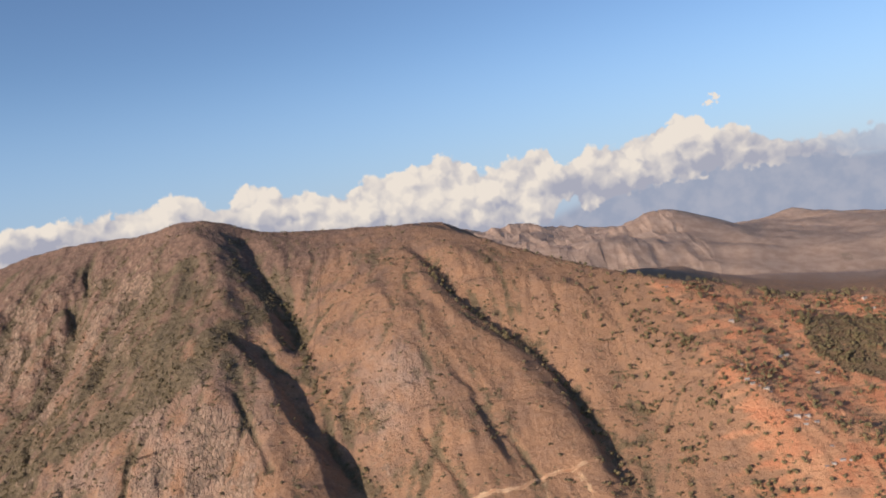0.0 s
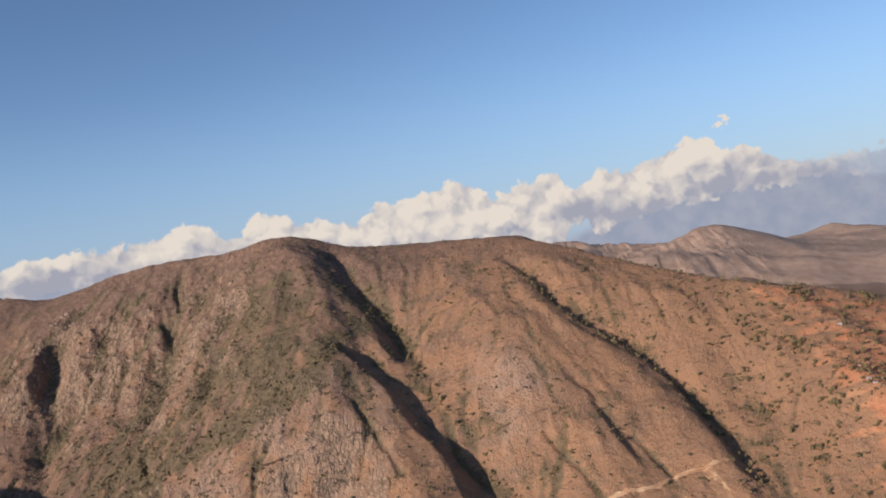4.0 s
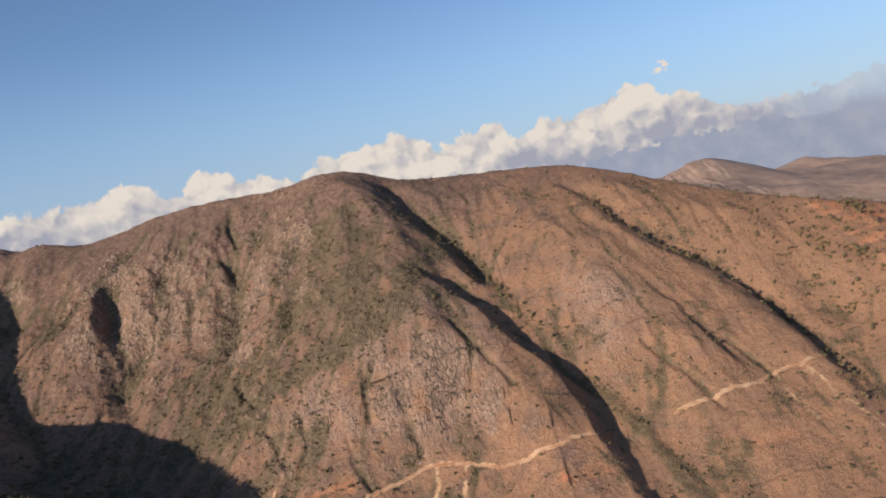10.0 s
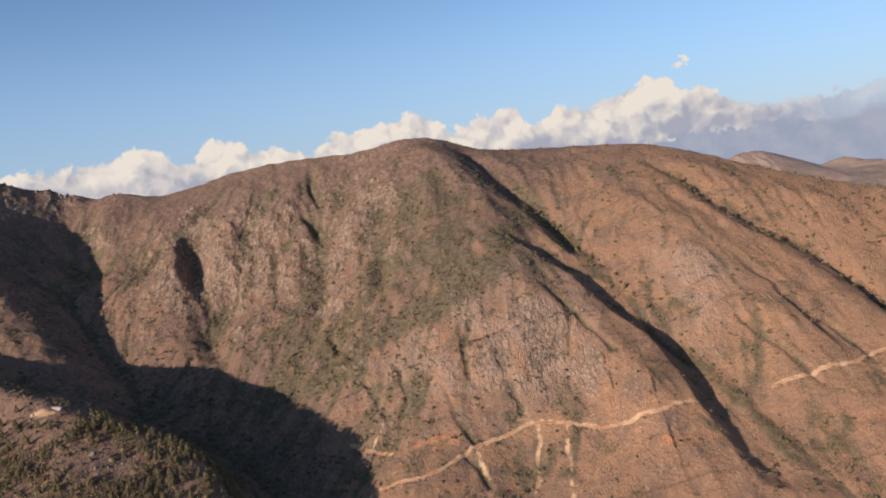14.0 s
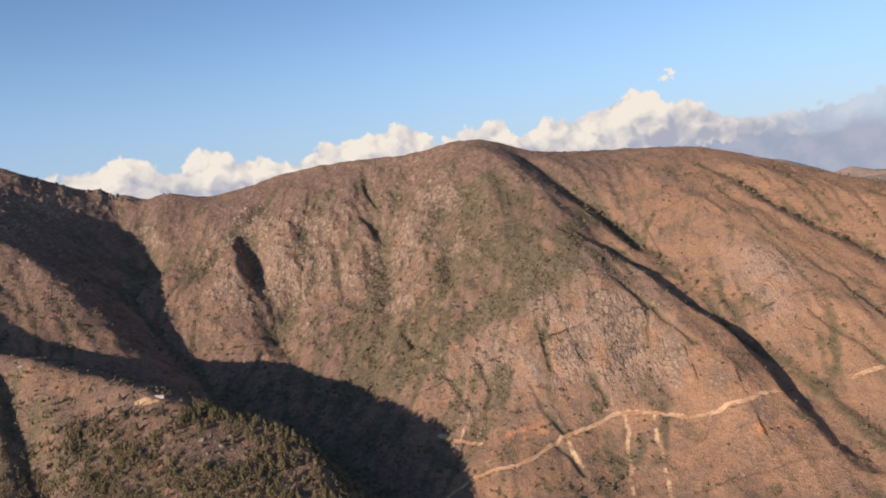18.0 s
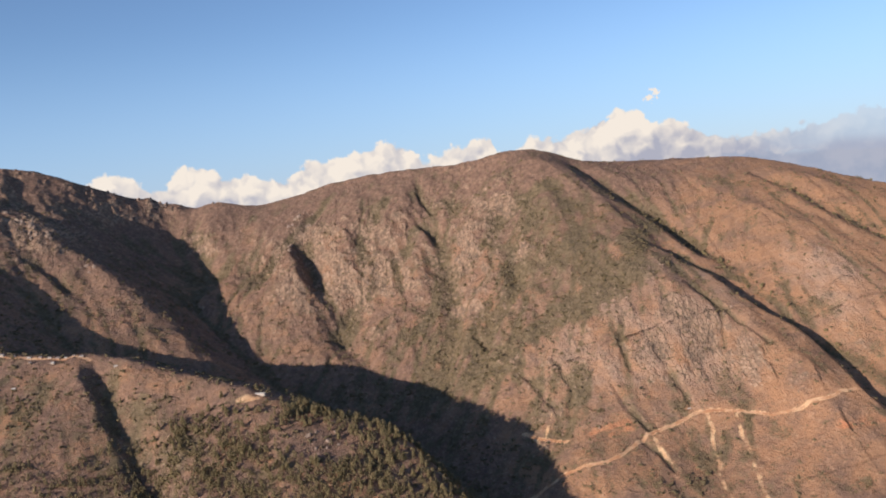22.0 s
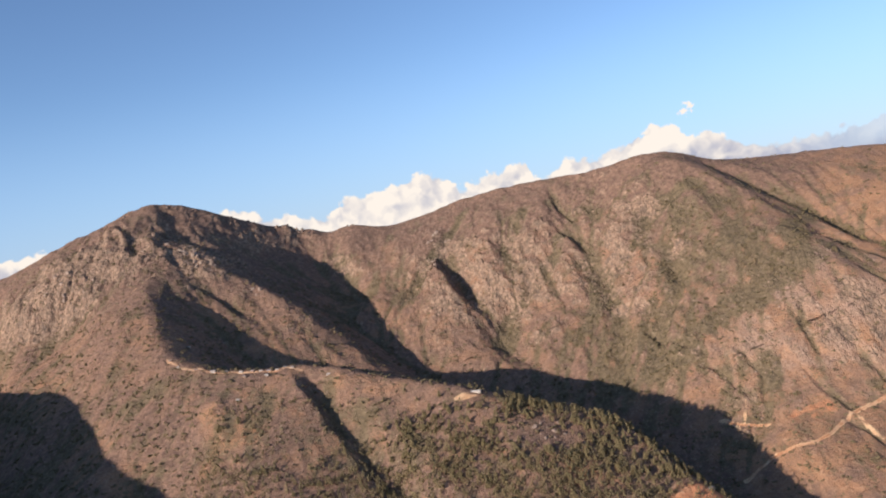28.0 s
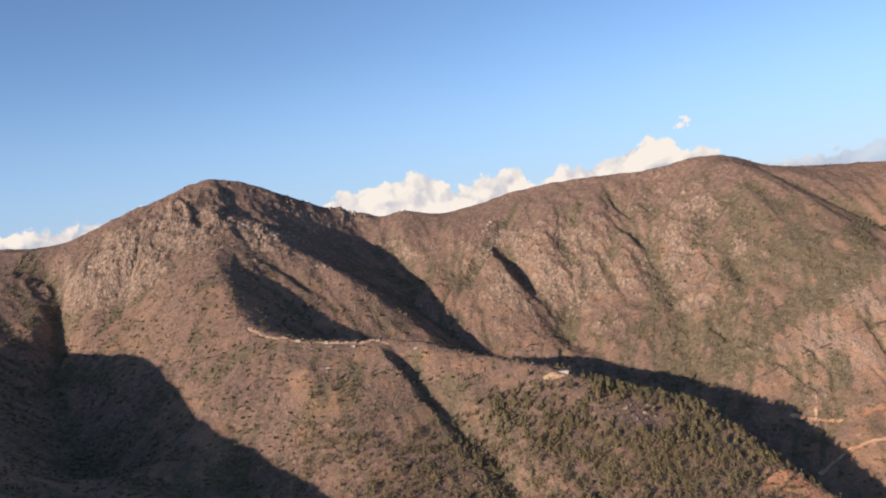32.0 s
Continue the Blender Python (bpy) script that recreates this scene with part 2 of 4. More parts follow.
    height = g.math("ADD", g.math("MULTIPLY", small, 1.0), g.math("MULTIPLY", fine, 0.45))
    height = g.math("SUBTRACT", height, g.math("MULTIPLY", g.math("MULTIPLY", cleft, rock), 0.5))
    finish(g, col, 0.95, height, 1.0, 2.7, 0.1)
    return m


GROUND = ground_material()


def leaf_material(name, dark, light):
    m, g = material(name)
    at = g.add("ShaderNodeTexCoord").outputs["Object"]
    isle = g.add("ShaderNodeNewGeometry").outputs["Random Per Island"]
    col = g.mix(isle, dark, light)
    col = g.mix(g.math("MULTIPLY", g.step(g.noise(at, 2.0, 3), 0.4, 0.7), 0.6), col, tuple(c * 0.55 for c in dark))
    finish(g, col, 0.8, g.noise(at, 4.0, 3), 0.5, 0.2, 0.2)
    return m


def plain_material(name, a, b, scale, rough=0.8, metal=0.0):
    m, g = material(name)
    at = g.add("ShaderNodeTexCoord").outputs["Object"]
    finish(g, g.mix(g.step(g.noise(at, scale, 5, 0.6), 0.35, 0.65), a, b), rough, g.noise(at, scale * 3, 3), 0.3, 0.05)
    return m


PINE = leaf_material("pine_needles", (0.135, 0.110, 0.052), (0.28, 0.21, 0.10))
SHRUB = leaf_material("dry_shrub", (0.13, 0.105, 0.055), (0.25, 0.185, 0.095))
STONE = leaf_material("weathered_block", (0.21, 0.14, 0.095), (0.42, 0.29, 0.20))
BARK = plain_material("bark", (0.10, 0.065, 0.042), (0.17, 0.11, 0.075), 3.0)
ROCK = plain_material("pale_rock", (0.23, 0.165, 0.122), (0.43, 0.32, 0.235), 0.35)
PLASTER = plain_material("whitewash", (0.40, 0.33, 0.26), (0.55, 0.47, 0.38), 0.8)
MUD = plain_material("mud_wall", (0.36, 0.22, 0.13), (0.46, 0.30, 0.19), 0.8)
TILE = plain_material("grey_tile", (0.17, 0.155, 0.15), (0.27, 0.25, 0.24), 1.2)
SHEET = plain_material("pale_sheet_roof", (0.36, 0.33, 0.29), (0.50, 0.46, 0.40), 0.6, 0.6)
WOOD = plain_material("old_wood", (0.10, 0.065, 0.04), (0.17, 0.11, 0.07), 2.0)
DUST = plain_material("road_dust", (0.42, 0.205, 0.10), (0.62, 0.41, 0.235), 0.05)
GLASS = plain_material("dark_window_glass", (0.02, 0.022, 0.026), (0.035, 0.038, 0.042), 1.0, 0.15)

# ---- the land: crests, spurs and valley lines, and the slopes that hang between them ----
LAND = {
    "main_crest_west": [(-2700, 1900, 860), (-2100, 1650, 925), (-1935, 1585, 900), (-1850, 1560, 886), (-1800, 1570, 895), (-1697, 1590, 940), (-1603, 1640, 974), (-1550, 1655, 999), (-1499, 1668, 1007), (-1454, 1675, 997), (-1388, 1695, 970), (-1321, 1720, 938), (-1280, 1745, 922), (-1258, 1753, 918), (-1243, 1755, 930), (-1226, 1755, 896), (-1194, 1755, 906), (-1168, 1755, 877), (-1135, 1753, 889), (-1108, 1752, 896), (-1032, 1752, 875), (-992, 1748, 877), (-925, 1740, 890), (-858, 1728, 906), (-762, 1703, 917)],
    "main_crest_east": [(-762, 1703, 917), (-640, 1640, 915), (-560, 1590, 917), (-500, 1560, 929), (-455, 1548, 931), (-400, 1540, 920), (-340, 1540, 893), (-280, 1537, 887), (-160, 1505, 880), (-44, 1465, 872), (60, 1405, 838), (150, 1340, 800), (240, 1280, 770), (310, 1240, 750), (408, 1262, 731), (498, 1262, 702), (620, 1270, 690), (800, 1300, 680), (1300, 1350, 640)],
    "near_ridge": [(-1499, 1668, 1007), (-1485, 1516, 936), (-1452, 1419, 880), (-1445, 1340, 840), (-1419, 1270, 815), (-1385, 1180, 775), (-1358, 1105, 745), (-1325, 1050, 728), (-1273, 1025, 717), (-1220, 1005, 709), (-1162, 992, 708), (-1134, 985, 709), (-1096, 965, 703), (-1049, 945, 683), (-1001, 930, 674), (-931, 895, 659), (-867, 868, 632), (-802, 855, 615), (-764, 845, 606), (-732, 812, 582), (-708, 772, 556), (-680, 735, 530), (-640, 680, 495), (-580, 620, 455)],
    "peak_spur": [(-1499, 1668, 1007), (-1448, 1572, 926), (-1378, 1459, 876), (-1355, 1440, 860), (-1290, 1408, 815), (-1227, 1376, 791), (-1195, 1335, 758), (-1120, 1300, 708), (-1077, 1235, 666), (-1000, 1180, 605)],
    # unseen shoulder behind the near ridge, added to lengthen its shadow over the valley
    "shading_ridge_back": [(-1110, 1030, 688), (-1040, 1015, 675), (-1000, 985, 664), (-920, 952, 645), (-850, 922, 621), (-790, 892, 594)],
    "peak_gully": [(-1400, 1400, 850), (-1330, 1290, 755), (-1240, 1185, 675), (-1120, 1125, 610), (-1000, 1100, 560), (-860, 1060, 525)],
    "main_valley": [(-1290, 1640, 850), (-1210, 1540, 785), (-1130, 1440, 710), (-1040, 1340, 645), (-950, 1230, 585), (-850, 1120, 545), (-740, 1020, 505), (-665, 905, 474), (-600, 800, 452), (-450, 720, 435), (-250, 620, 420), (0, 550, 415), (400, 560, 420), (900, 600, 430)],
    "fang_spur": [(-917, 1625, 842), (-933, 1564, 802), (-925, 1490, 768), (-910, 1427, 734), (-868, 1350, 676), (-845, 1310, 636)],
    "fang_gully": [(-895, 1600, 820), (-897, 1540, 778), (-885, 1480, 740), (-862, 1410, 690), (-822, 1325, 622)],
    "fang_slope": [(-815, 1560, 846), (-834, 1518, 812), (-803, 1419, 724), (-768, 1439, 732)],
    "green_gully": [(-690, 1555, 862), (-661, 1429, 766), (-643, 1374, 720), (-655, 1300, 676), (-690, 1200, 618), (-700, 1100, 560)],
    "west_slope": [(-1130, 1683, 859), (-1070, 1596, 789), (-1000, 1500, 725)],
    "long_spur": [(-455, 1548, 931), (-415, 1480, 900), (-385, 1400, 862), (-365, 1340, 826), (-345, 1268, 787), (-290, 1182, 732), (-258, 1106, 694), (-228, 1046, 660), (-203, 1005, 637), (-175, 960, 606), (-152, 903, 566), (-130, 840, 532), (-100, 770, 497), (-60, 680, 450)],
    "long_gully": [(-371, 1500, 893), (-325, 1426, 848), (-285, 1350, 803), (-240, 1275, 755), (-224, 1204, 718), (-205, 1135, 683), (-172, 1066, 648), (-140, 1003, 606), (-118, 950, 568), (-95, 880, 535), (-70, 800, 500), (-30, 700, 455)],
    "second_gully": [(-60, 1360, 826), (-3, 1241, 763), (38, 1179, 721), (88, 1147, 695), (122, 1101, 660), (140, 1054, 629), (155, 984, 596), (165, 912, 564), (180, 840, 530), (200, 740, 478)],
    "second_spur": [(-44, 1465, 872), (-35, 1290, 800), (0, 1185, 742), (50, 1133, 706), (82, 1088, 674), (108, 1032, 640), (130, 966, 607), (140, 900, 570), (150, 800, 515)],
    "third_gully": [(36, 1103, 684), (40, 1046, 652), (44, 993, 620), (56, 946, 591), (68, 905, 567), (90, 830, 522)],
    "slope_a": [(-177, 1451, 856), (-128, 1270, 789), (-100, 1180, 744), (-81, 1115, 716), (-66, 1048, 667), (8, 981, 624), (16, 903, 570), (30, 820, 520)],
    "slope_b": [(-446, 1371, 836), (-447, 1239, 756), (-387, 1061, 660), (-348, 1011, 620), (-300, 961, 568), (-266, 830, 515), (-250, 740, 470)],
    "slope_c": [(-585, 1560, 881), (-594, 1499, 836), (-551, 1265, 724), (-465, 1074, 655), (-446, 998, 596), (-361, 928, 543), (-375, 871, 497), (-370, 780, 460)],
    "slope_d": [(-532, 1396, 800), (-571, 1087, 628), (-564, 1023, 577), (-547, 941, 523), (-527, 898, 524), (-500, 850, 503), (-470, 780, 465)],
    "slope_e": [(-701, 1552, 869), (-682, 1477, 793), (-690, 1400, 750), (-690, 1316, 690)],
    "slope_f": [(4, 1349, 830), (86, 1291, 787), (171, 1231, 762), (191, 1160, 703), (204, 1053, 618), (242, 895, 569), (260, 780, 500)],
    "village_spur": [(310, 1240, 750), (343, 1212, 728), (370, 1160, 697), (391, 1114, 675), (395, 1060, 653), (375, 1020, 645), (390, 973, 624), (425, 935, 602), (470, 890, 575), (520, 800, 530)],
    "village_gully": [(420, 1200, 698), (432, 1124, 664), (428, 1060, 642), (425, 1000, 622), (455, 950, 597), (510, 885, 562), (590, 780, 510)],
    "wooded_hill": [(498, 1262, 702), (530, 1180, 675), (560, 1120, 662), (590, 1040, 640), (650, 950, 600)],
    "west_gully": [(-1800, 1500, 850), (-1760, 1400, 785), (-1720, 1300, 725), (-1680, 1180, 680), (-1600, 1000, 610), (-1500, 850, 560)],
    "west_spur": [(-1935, 1585, 900), (-1900, 1480, 850), (-1850, 1380, 795), (-1800, 1280, 745)],
    "west_face": [(-1573, 1452, 891), (-1644, 1392, 838), (-1612, 1368, 805), (-1634, 1331, 759), (-1561, 1157, 705)],
    "west_face_b": [(-1670, 1495, 902), (-1725, 1400, 803)],
    "west_meadow": [(-1458, 1236, 803), (-1466, 1202, 771), (-1464, 1138, 743), (-1372, 1043, 710), (-1358, 945, 664), (-1335, 890, 628), (-1300, 780, 570), (-1260, 640, 500)],
    "face_a": [(-1249, 940, 692), (-1191, 829, 625), (-1130, 700, 545), (-1080, 560, 470)],
    "face_gully": [(-1132, 928, 692), (-1111, 909, 665), (-1079, 871, 632), (-1055, 827, 600), (-1035, 777, 571), (-1010, 720, 538), (-980, 620, 480)],
    "face_b": [(-995, 880, 637), (-978, 797, 594), (-950, 730, 560), (-920, 600, 480)],
    "face_c": [(-893, 844, 631), (-853, 811, 605), (-813, 760, 568), (-780, 660, 510), (-760, 560, 455)],
    "summit_face": [(-520, 1472, 882), (-463, 1482, 908), (-435, 1465, 900)],
    "notch_gully": [(-1215, 1735, 878), (-1193, 1684, 830), (-1150, 1600, 772), (-1100, 1500, 718)],
    "peak_west_rib": [(-1560, 1590, 972), (-1587, 1498, 937), (-1573, 1452, 893)],
    "slope_g": [(-383, 1214, 767), (-322, 1075, 686), (-258, 1012, 643), (-215, 932, 603), (-208, 865, 553)],
    "village_field": [(312, 1094, 675), (337, 981, 638), (360, 900, 590)],
    "far_dome": [(400, 2900, 700), (520, 2900, 735), (622, 2900, 768), (779, 2900, 773), (949, 2900, 728), (1042, 2900, 685), (1134, 2900, 635), (1400, 2900, 600)],
    "far_knoll": [(171, 3200, 770), (302, 3200, 792), (447, 3200, 742)],
    "far_knoll_b": [(-93, 3600, 800), (4, 3600, 812), (120, 3600, 770)],
    "far_ridge": [(1250, 4000, 600), (1439, 4000, 626), (1659, 4000, 665), (1895, 4000, 610), (2076, 4000, 595), (2600, 4000, 580)],
    "far_plain": [(-3000, 4700, 520), (-500, 4700, 560), (800, 4700, 520), (2900, 4700, 480)],
    "east_plain": [(1500, 1300, 560), (2000, 1600, 520), (2400, 2400, 540), (2900, 3200, 520)],
    "east_edge": [(2900, -1500, 500), (2900, 1000, 480), (2900, 2500, 500)],
    "near_floor": [(-1800, 450, 430), (-1000, 400, 400), (-300, 380, 395), (500, 400, 400), (1200, 450, 420)],
    "shading_hill": [(-2400, 1250, 800), (-2100, 1010, 825), (-1857, 865, 818), (-1767, 747, 786), (-1679, 613, 737), (-1586, 537, 705), (-1506, 478, 681), (-1400, 400, 630)],
    "back_country": [(-3000, -1500, 700), (0, -1500, 620), (2500, -1500, 700)],
    "far_hill_a": [(300, 2250, 700), (407, 2385, 742), (600, 2420, 690), (909, 2457, 650), (1091, 2504, 624), (1291, 2500, 640), (1600, 2520, 620)],
    "far_hill_b": [(720, 2760, 745), (817, 2630, 668), (900, 2500, 648)],
    "far_valley": [(300, 2050, 600), (700, 2200, 600), (1100, 2250, 570), (1500, 2250, 550)],
    "behind_crest": [(-2500, 2600, 650), (-1500, 2600, 680), (-800, 2500, 680), (-200, 2300, 690)],
    "behind_village": [(-200, 1950, 760), (300, 1950, 705), (524, 1960, 694), (600, 2005, 664), (700, 2010, 646), (820, 2030, 622), (950, 2050, 600), (1300, 2000, 570), (2500, 2000, 520)],
    # unseen ridge added behind the crest to throw a shadow strip beyond the village
    "hidden_shading_ridge": [(-160, 1580, 876), (-80, 1640, 872), (0, 1680, 866), (60, 1720, 826)],
    "village_lee": [(330, 1420, 640), (500, 1450, 600), (700, 1460, 580), (1000, 1480, 560)],
}
X0, X1, Y0, Y1 = -3600.0, 3000.0, -1800.0, 4800.0


def hang_land(cell):
    """Slopes stretched between the lines of LAND, from coarse to fine, on a square grid."""
    field = None
    size = cell * 32
    while size >= cell:
        nx, ny = int((X1 - X0) / size) + 1, int((Y1 - Y0) / size) + 1
        if field is None:
            field = np.full((ny, nx), 600.0)
        else:
            yy, xx = np.arange(ny) * size, np.arange(nx) * size
            field = bilinear(field, xx[None, :] / (2 * size), yy[:, None] / (2 * size))
        total, count = np.zeros((ny, nx)), np.zeros((ny, nx))
        for line in LAND.values():
            p = np.array(line, float)
            for a, b in zip(p[:-1], p[1:]):
                n = max(2, int(np.hypot(*(b - a)[:2]) / (size * 0.4)))
                q = a + (b - a) * np.linspace(0, 1, n)[:, None]
                i, j = np.rint((q[:, 1] - Y0) / size).astype(int), np.rint((q[:, 0] - X0) / size).astype(int)
                np.add.at(total, (i, j), q[:, 2])
                np.add.at(count, (i, j), 1)
        fixed = count > 0
        value = total[fixed] / count[fixed]
        for _ in range(260 if size > cell else 120):
            field[fixed] = value
            edge = np.pad(field, 1, mode="edge")
            field = 0.2 * (edge[:-2, 1:-1] + edge[2:, 1:-1] + edge[1:-1, :-2] + edge[1:-1, 2:]) + 0.05 * (edge[:-2, :-2] + edge[:-2, 2:] + edge[2:, :-2] + edge[2:, 2:])
        field[fixed] = value
        size /= 2
    for _ in range(2):
        edge = np.pad(field, 1, mode="edge")
        field = 0.4 * field + 0.15 * (edge[:-2, 1:-1] + edge[2:, 1:-1] + edge[1:-1, :-2] + edge[1:-1, 2:])
    return field


def bilinear(f, x, y):
    x, y = np.broadcast_arrays(np.clip(x, 0, f.shape[1] - 1.001), np.clip(y, 0, f.shape[0] - 1.001))
    j, i = x.astype(int), y.astype(int)
    u, v = x - j, y - i
    return (f[i, j] * (1 - u) + f[i, j + 1] * u) * (1 - v) + (f[i + 1, j] * (1 - u) + f[i + 1, j + 1] * u) * v


SHUFFLE = np.random.default_rng(77).permutation(1024).astype(np.int32)
GRAD_X, GRAD_Y = np.cos(np.arange(1024) * 2.399963).astype(np.float32), np.sin(np.arange(1024) * 2.399963).astype(np.float32)


def lattice_noise(x, y, seed):
    """Smooth gradient noise, about -1..1."""
    x, y = np.broadcast_arrays(x, y)
    i, j = np.floor(x).astype(np.int32), np.floor(y).astype(np.int32)
    u, v = (x - i).astype(np.float32), (y - j).astype(np.float32)
    s, t = u * u * (3 - 2 * u), v * v * (3 - 2 * v)

    def grad(a, b, du, dv):
        h = SHUFFLE[(SHUFFLE[(a + 31 * seed) & 1023] + b) & 1023]
        return GRAD_X[h] * du + GRAD_Y[h] * dv
    n0 = grad(i, j, u, v) * (1 - s) + grad(i + 1, j, u - 1, v) * s
    n1 = grad(i, j + 1, u, v - 1) * (1 - s) + grad(i + 1, j + 1, u - 1, v - 1) * s
    return (n0 * (1 - t) + n1 * t) * 1.5


def fbm(x, y, size, octaves, seed, gain=0.5, ridged=False):
    out, amp, total = 0.0, 1.0, 0.0
    for k in range(octaves):
        n = lattice_noise(x / size + 17.3 * k, y / size - 9.1 * k, seed + k)
        out = out + amp * ((1 - 2 * np.abs(n)) if ridged else n)
        total += amp
        amp *= gain
        size *= 0.5
    return out / total


def wash(h, cell, drops, steps, rng, strength):
    """Rain that runs down the slopes, cuts rills into them and drops what it carries."""
    ny, nx = h.shape
    flow = np.zeros_like(h)
    x, y = rng.uniform(2, nx - 3, drops), rng.uniform(2, ny - 3, drops)
    dx, dy, load, speed = np.zeros(drops), np.zeros(drops), np.zeros(drops), np.ones(drops)
    for k in range(steps):
        j, i = x.astype(int), y.astype(int)
        u, v = x - j, y - i
        a, b, c, d = h[i, j], h[i, j + 1], h[i + 1, j], h[i + 1, j + 1]
        here = (a * (1 - u) + b * u) * (1 - v) + (c * (1 - u) + d * u) * v
        gx, gy = (b - a) * (1 - v) + (d - c) * v, (c - a) * (1 - u) + (d - b) * u
        dx, dy = dx * 0.35 - gx / cell * 0.65, dy * 0.35 - gy / cell * 0.65
        n = np.hypot(dx, dy) + 1e-6
        dx, dy = dx / n, dy / n
        x2, y2 = np.clip(x + dx, 1, nx - 3), np.clip(y + dy, 1, ny - 3)
        fall = here - bilinear(h, x2, y2)
        speed = np.clip(0.8 * speed + fall * 0.25, 0.1, 3.0)
        cap = np.maximum(fall, 0.02) * speed * 0.12
        change = np.where(fall < 0, np.minimum(load, -fall), np.where(load > cap, (load - cap) * 0.3, -np.minimum((cap - load) * 0.3, fall * 0.1)))
        load = load - change
        for w, p in (((1 - u) * (1 - v), i * nx + j), (u * (1 - v), i * nx + j + 1), ((1 - u) * v, i * nx + nx + j), (u * v, i * nx + nx + j + 1)):
            h += strength * np.bincount(p, change * w, nx * ny).reshape(ny, nx)
            flow += np.bincount(p, w, nx * ny).reshape(ny, nx)
        x, y = x2, y2
    return flow


def crest_gap(x, y, name):
    """How far a place lies from one of the land's lines."""
    best = np.full(x.shape, 1e9)
    p = np.array(LAND[name], float)[:, :2]
    for a, b in zip(p[:-1], p[1:]):
        d = b - a
        t = np.clip(((x - a[0]) * d[0] + (y - a[1]) * d[1]) / (d @ d), 0, 1)
        best = np.minimum(best, np.hypot(x - a[0] - t * d[0], y - a[1] - t * d[1]))
    return best


CELL = 10.0
base_land = hang_land(CELL)
# the visible mountainside, finer, with rills cut by rain
CX0, CX1, CY0, CY1, FINE = -2150.0, 800.0, 480.0, 1900.0, 5.0
cx, cy = np.meshgrid(np.arange(CX0, CX1, FINE), np.arange(CY0, CY1, FINE))
core = bilinear(base_land, (cx - X0) / CELL, (cy - Y0) / CELL)
core_start = core.copy()
below = np.minimum(crest_gap(cx, cy, "main_crest_west"), crest_gap(cx, cy, "main_crest_east"))
spread = np.minimum(below, crest_gap(cx, cy, "near_ridge"))
bend = cx + 0.35 * cy + 45 * fbm(cx, cy, 130, 3, 4)
ribs = fbm(bend, 0.42 * cy + 20 * fbm(cx, cy, 90, 2, 6), 85, 4, 8, 0.55, ridged=True) - 0.25
rugged = 5.0 + 14.0 * np.exp(-((cx + 1620) / 260) ** 2 - ((cy - 1450) / 170) ** 2) + 9.0 * np.exp(-((cx + 780) / 330) ** 2 - ((cy - 1400) / 220) ** 2)
rugged *= 1 - 0.45 * np.clip((cx + 150) / 250, 0, 1)
core = core + np.clip(spread / 110, 0.12, 1) * (rugged * ribs + fbm(cx, cy, 150, 4, 3, 0.55) * 6) + fbm(cx + 15 * fbm(cx, cy, 50, 2, 12), 0.7 * cy, 40, 3, 9, 0.6, ridged=True) * 2.4
peak = np.exp(-((cx + 1590) / 170) ** 2 - ((cy - 1500) / 130) ** 2) + 0.7 * np.exp(-((cx + 1390) / 60) ** 2 - ((cy - 1490) / 80) ** 2) + 0.8 * np.exp(-((cx + 760) / 230) ** 2 - ((cy - 1470) / 150) ** 2) + 0.5 * np.exp(-((cx + 540) / 230) ** 2 - ((cy - 1170) / 160) ** 2)
core = core + peak * 11.5 * fbm(cx + 0.5 * cy + 14 * fbm(cx, cy, 45, 2, 14), 0.35 * cy, 34, 3, 15, 0.6, ridged=True)
rng = np.random.default_rng(5)
core_flow = np.zeros_like(core)
for _ in range(5):
    core_flow += wash(core, FINE, 26000, 46, rng, 0.6)
pad = np.pad(core, 1, mode="edge")
core = 0.68 * core + 0.08 * (pad[:-2, 1:-1] + pad[2:, 1:-1] + pad[1:-1, :-2] + pad[1:-1, 2:])
shift = core - core_start
edge = np.minimum.reduce([(cx - CX0) / 150, (CX1 - cx) / 150, (cy - CY0) / 120, (CY1 - cy) / 120])
shift *= np.clip(edge, 0, 1)
wet = np.clip(np.log1p(core_flow) / 5.0, 0, 1.5)


def land(x, y, detail=True):
    """The height of the ground."""
    h = bilinear(base_land, (x - X0) / CELL, (y - Y0) / CELL)
    inside = (x > CX0) & (x < CX1 - FINE) & (y > CY0) & (y < CY1 - FINE)
    h = h + np.where(inside, bilinear(shift, (x - CX0) / FINE, (y - CY0) / FINE), fbm(x, y, 260, 4, 21) * 16 + np.clip((y - 1900) / 500, 0, 1) * (fbm(x + 60 * fbm(x, y, 300, 2, 27), 0.8 * y, 280, 5, 25, 0.55, ridged=True) - 0.3) * 36)
    if detail:
        h = h + fbm(x, y, 26, 3, 40, 0.6) * 1.5
    return h


def axis(lo, hi, fine_lo, fine_hi, step, grow=1.07, most=90.0):
    mid = list(np.arange(fine_lo, fine_hi, step))
    for sign in (-1, 1):
        at, s = (fine_lo if sign < 0 else mid[-1]), step
        while (at > lo) if sign < 0 else (at < hi):
            s = min(s * grow, most)
            at += sign * s
            mid.append(at)
    return np.array(sorted(mid))


